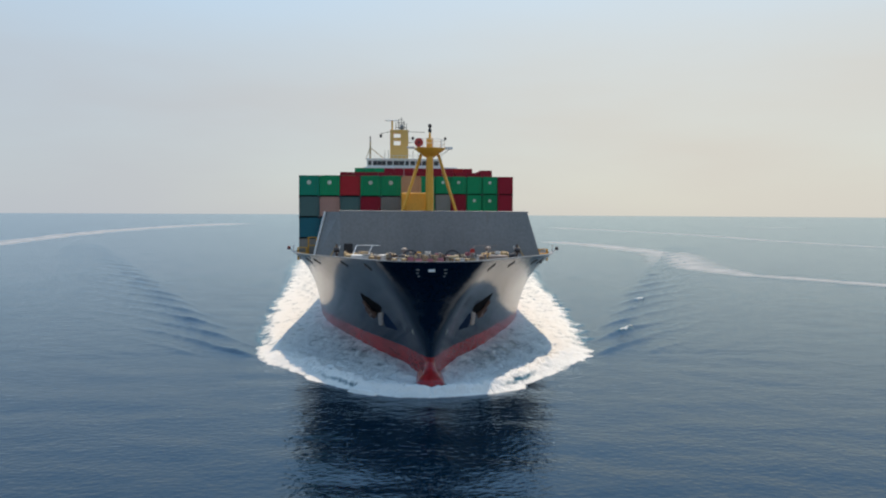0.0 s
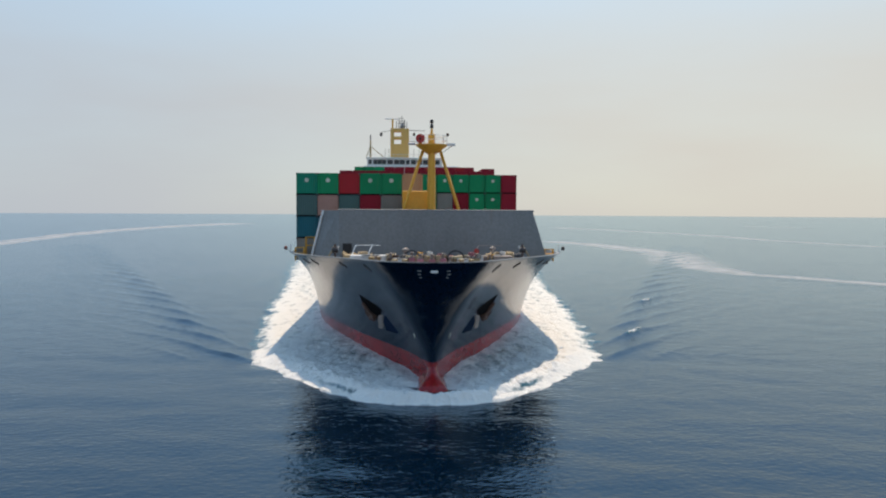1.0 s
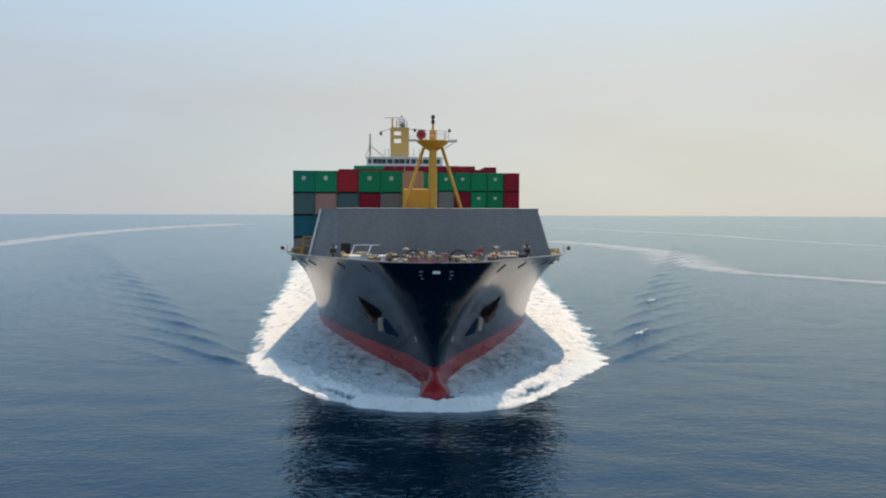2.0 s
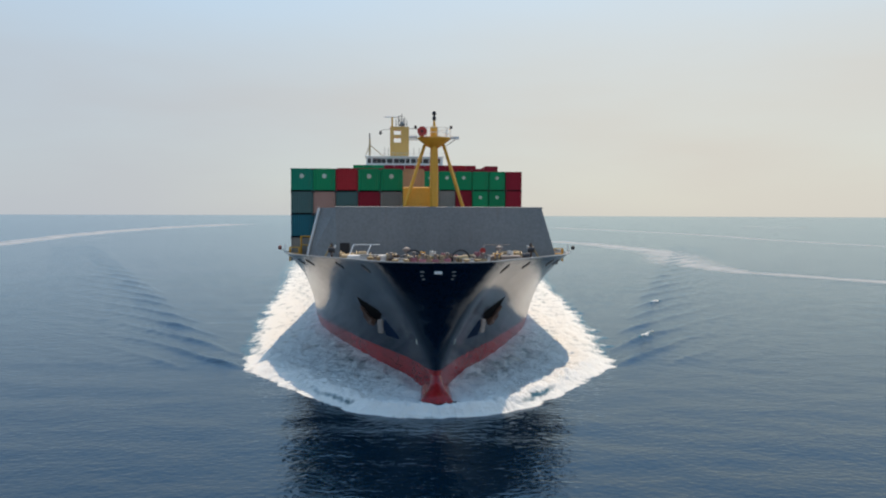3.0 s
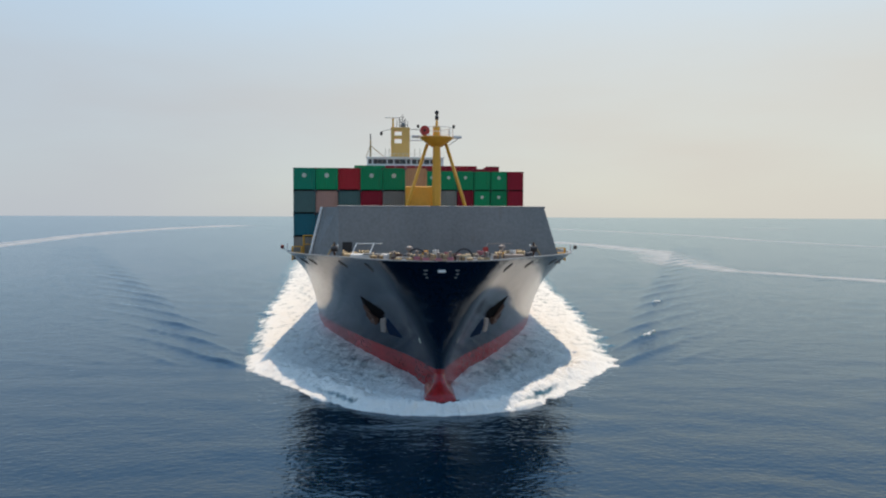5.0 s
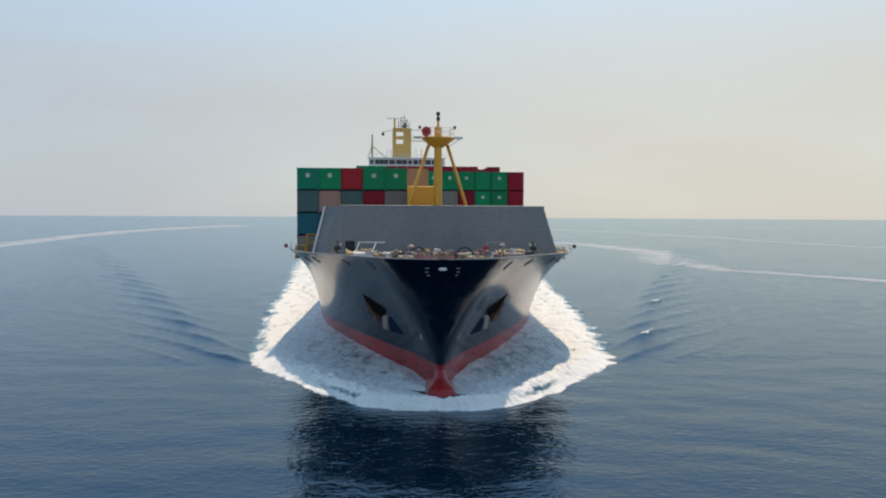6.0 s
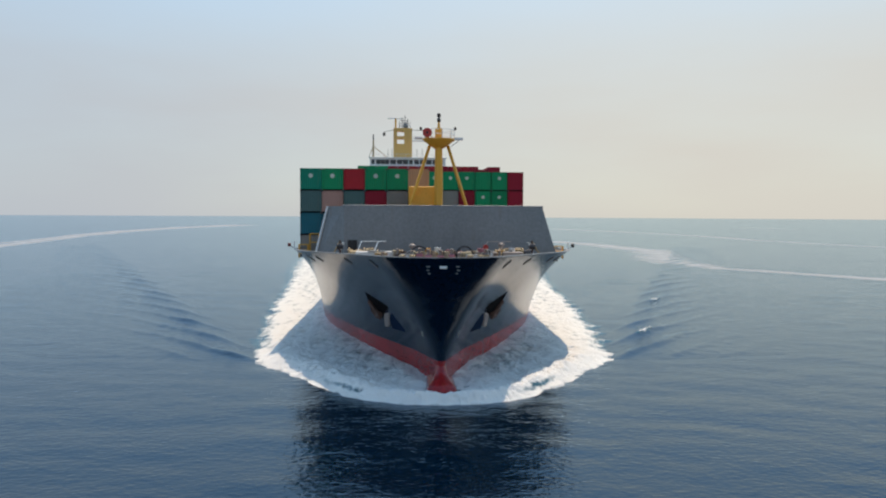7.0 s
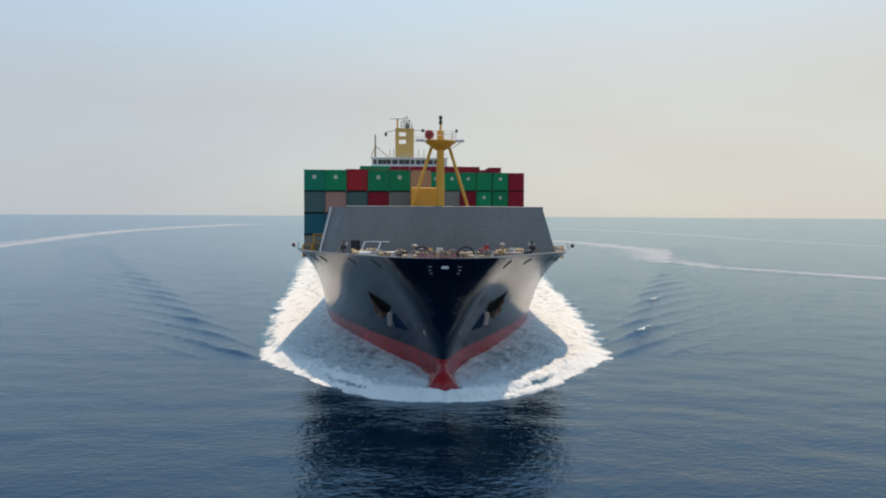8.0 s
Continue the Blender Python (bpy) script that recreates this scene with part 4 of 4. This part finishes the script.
def locker(x, y, w, h):
    ob = thing("deck_locker", "small white steel deck locker with a lid", "locker", (x, y, 9.73))
    part("body", bevel(box(bmesh.new(), -w, w, -0.35, 0.35, 0, h), 0.03), WHITE, ob)
    part("lid", bevel(box(bmesh.new(), -w - 0.05, w + 0.05, -0.4, 0.4, h, h + 0.09), 0.03), GREY, ob)


for x, y, w, h in ((-2.9, 4.9, 0.6, 1.3), (2.9, 5.0, 0.5, 1.25), (-5.8, 9.4, 0.8, 1.35), (6.4, 9.6, 0.5, 1.3), (4.6, 6.2, 0.3, 1.5)):
    locker(x, y, w, h)


def drum_can(x, y, h, mat, text):
    ob = thing("deck_drum", text, "drum", (x, y, 9.73))
    part("body", lathe(bmesh.new(), ((0.28, 0), (0.3, 0.05), (0.28, h * 0.5), (0.3, h * 0.52), (0.28, h - 0.05), (0.3, h))), mat, ob, smooth=True)
    part("bung", lathe(bmesh.new(), ((0.06, h), (0.06, h + 0.05)), (0.12, 0, 0)), STEEL, ob)


for x, y, h, mat, text in ((-3.3, 5.6, 1.6, RUSTY, "rust-brown oil drum standing on the foredeck"), (-0.1, 6.6, 1.9, WHITE, "white-painted steel drum on the foredeck"), (0.9, 6.7, 1.7, PINK, "faded pink plastic drum on the foredeck"), (1.8, 6.0, 1.6, PINK, "faded pink plastic drum on the foredeck"), (3.9, 7.2, 1.8, PINK, "faded pink plastic drum on the foredeck"), (-1.0, 7.4, 1.8, YELLOW, "yellow steel drum on the foredeck"), (-4.4, 6.2, 1.5, WHITE, "white-painted steel drum on the foredeck"), (5.9, 8.6, 1.6, YELLOW, "yellow steel drum on the foredeck"), (7.4, 11.2, 1.7, WHITE, "white-painted steel drum on the foredeck")):
    drum_can(x, y, h, mat, text)


def valve(x, y):
    ob = thing("hydrant", "red fire hydrant post with a hand wheel", "hydrant", (x, y, 9.73))
    part("post", tube(bmesh.new(), (0, 0, 0), (0, 0, 1.9), 0.16, 0.12), LAMP_RED, ob)
    part("hand_wheel", tube(bmesh.new(), (0, -0.08, 1.9), (0, 0.08, 1.9), 0.26, seg=14), LAMP_RED, ob)


valve(4.4, 7.4)


def davit(x, y, lean):
    ob = thing("davit", "brown steel davit with a raking brace", "davit", (x, y, 9.73))
    part("post", tube(bmesh.new(), (0, 0, 0), (0, 0, 2.3), 0.14, 0.1), RUSTY, ob)
    part("brace", tube(bmesh.new(), (lean, 0, 0), (0, 0, 2.2), 0.09, seg=6), CREAM, ob)
    part("brace", tube(bmesh.new(), (lean * 0.4, 0, 0), (-lean * 0.3, 0, 2.1), 0.09, seg=6), WHITE, ob)
    part("drum", tube(bmesh.new(), (-0.3, 0, 1.7), (0.3, 0, 1.7), 0.3, seg=12), STEEL, ob)


davit(9.9, 14.2, 1.3)
davit(-9.6, 13.4, -1.2)


def lashing_cage(x, y, z0, h):
    ob = thing("lashing_cage", "yellow tubular lashing platform beside the container stack", "platform", (x, y, 9.73))
    for px in (-0.5, 0.5):
        for py in (-0.3, 0.3):
            part("upright", tube(bmesh.new(), (px, py, 0), (px, py, h), 0.06, seg=6), YELLOW, ob)
    part("floor_plate", bevel(box(bmesh.new(), -0.55, 0.55, -0.35, 0.35, z0, z0 + 0.08), 0.01), YELLOW, ob)
    part("top_rail", tube(bmesh.new(), (-0.5, -0.3, h), (0.5, -0.3, h), 0.06, seg=6), YELLOW, ob)


lashing_cage(-13.3, 23.0, 1.7, 2.7)
lashing_cage(-14.5, 22.9, 0.8, 1.5)
lashing_cage(14.3, 22.5, 0.8, 1.4)


def side_lamp(side):
    ob = thing("side_lamp", "small lamp on a bracket at the bulwark rail", "lamp", (side * 15.6, 23.3, 10.8))
    part("arm", tube(bmesh.new(), (0, 0, 0), (side * 0.55, 0, 0.25), 0.05, seg=6), WHITE, ob)
    part("post", tube(bmesh.new(), (0, 0, -0.05), (0, 0, 0.75), 0.05, seg=6), WHITE, ob)
    part("lantern", lathe(bmesh.new(), ((0.1, 0.15), (0.2, 0.2), (0.2, 0.5), (0.08, 0.6)), (side * 0.55, 0, 0)), LANTERN if side < 0 else BLACK, ob)


side_lamp(-1)
side_lamp(1)


# anchors in their pockets, mooring chocks in the bulwark
def surface(u, z, side):
    y = float(stem_y(z)) + u
    x = float(half_breadth(np.array([u]), np.array([z]), sheer(np.array([y])))[0])
    return Vector((side * x, y, z))


def frame_on_hull(u, z, side):
    p = surface(u, z, side)
    fore, up = surface(u - 0.3, z, side) - p, surface(u, z + 0.3, side) - p
    fore.normalize()
    out = fore.cross(up) * side
    if out.y > 0:
        out = -out
    out.normalize()
    up = out.cross(fore) if out.cross(fore).z > 0 else fore.cross(out)
    return Matrix((((fore.x, up.x, out.x, p.x)), (fore.y, up.y, out.y, p.y), (fore.z, up.z, out.z, p.z), (0, 0, 0, 1)))


def patch(corners, out, side):
    """A plate that follows the hull between four corners given along the length and in height."""
    n = 7
    bm = bmesh.new()
    grid = []
    for i in range(n):
        row = []
        for j in range(n):
            f, g = i / (n - 1), j / (n - 1)
            u = (1 - f) * ((1 - g) * corners[0][0] + g * corners[1][0]) + f * ((1 - g) * corners[3][0] + g * corners[2][0])
            z = (1 - f) * ((1 - g) * corners[0][1] + g * corners[1][1]) + f * ((1 - g) * corners[3][1] + g * corners[2][1])
            rim = i in (0, n - 1) or j in (0, n - 1)
            row.append(bm.verts.new(frame_on_hull(u, z, side) @ Vector((0, 0, -0.05 if rim else out))))
        grid.append(row)
    for i in range(n - 1):
        for j in range(n - 1):
            bm.faces.new((grid[i][j], grid[i + 1][j], grid[i + 1][j + 1], grid[i][j + 1]))
    return bm


for side in (-1, 1):
    # the recess isn't cut: a matte black plate carries its shade
    pocket = part("anchor_pocket", patch(((12.4, 7.3), (8.0, 5.85), (10.6, 4.9), (14.2, 4.7)), 0.07, side), MATTE, ship, "dark triangular plate painted as the anchor recess in shade")
    # a navy plate paints the shade of the hollow at the bolster
    part("anchor_bolster", patch(((8.8, 5.5), (6.3, 3.55), (10.4, 3.45), (10.1, 4.5)), 0.07, side), NAVY, ship, "dark blue plate painting the bolster's shade below the anchor")
    m = frame_on_hull(11.9, 5.4, side) @ Matrix.Diagonal((0.72, 0.72, 0.8, 1))
    bm = bmesh.new()
    tube(bm, m @ Vector((-0.9, 1.2, 0.2)), m @ Vector((0.5, -1.5, 0.35)), 0.22, 0.18)
    tube(bm, m @ Vector((-0.6, -1.2, 0.3)), m @ Vector((1.4, -0.6, 0.4)), 0.26)
    tube(bm, m @ Vector((1.3, -0.6, 0.4)), m @ Vector((0.8, 0.7, 0.6)), 0.2, 0.05)
    tube(bm, m @ Vector((-0.6, -1.2, 0.3)), m @ Vector((-1.0, 0.0, 0.55)), 0.2, 0.05)
    part("anchor", bm, RUSTY, pocket, "rust-brown stockless anchor")
    part("anchor_guide", patch(((9.0, 5.4), (10.9, 5.0), (12.0, 3.4), (10.7, 3.5)), 0.11, side), PALE, pocket, "worn pale steel strip under the anchor")
    part("bulb_mark", patch(((1.9, 4.6), (2.1, 4.0), (2.25, 4.0), (2.05, 4.65)), 0.04, side), LOGO, ship, "small white painted hull mark")
    for u, z, long in ((4.6, 10.36, 0.55), (9.2, 10.32, 0.5), (15.4, 10.15, 0.5), (18.2, 10.05, 0.5)):
        mm = frame_on_hull(u, z, side) @ pose(0, 0, 0, 0, 0, -46)
        bm = bevel(box(bmesh.new(), -long, long, -0.23, 0.23, -0.25, 0.05), 0.05)
        bm.transform(mm)
        part("mooring_chock", bm, BLACK, ship, "dark oval mooring chock")
part("bow_chock", bevel(box(bmesh.new(), -0.3, 0.3, -2.06, -1.5, 10.28, 10.5), 0.05), WHITE, ship, "pale bow fairlead")
for side in (-1, 1):
    for u, z, w in ((0.15, 10.5, 0.1), (0.17, 10.2, 0.09), (0.16, 9.92, 0.07)):
        q = patch(((u, z), (u + w, z), (u + w, z - 0.13), (u, z - 0.13)), 0.03, side)
        part("name_bar", q, GREY, ship, "short pale bar of worn lettering")


# ---- what moves ----
def motions():
    for ob in MOVERS:
        at = ob.matrix_basis.copy()
        walk(ob, [(0.0, at), (4.0, sail(4.0) @ at), (8.0, sail(8.0) @ at)])
    for ob, rows in SURGE:
        walk(ob, rows)


motions()
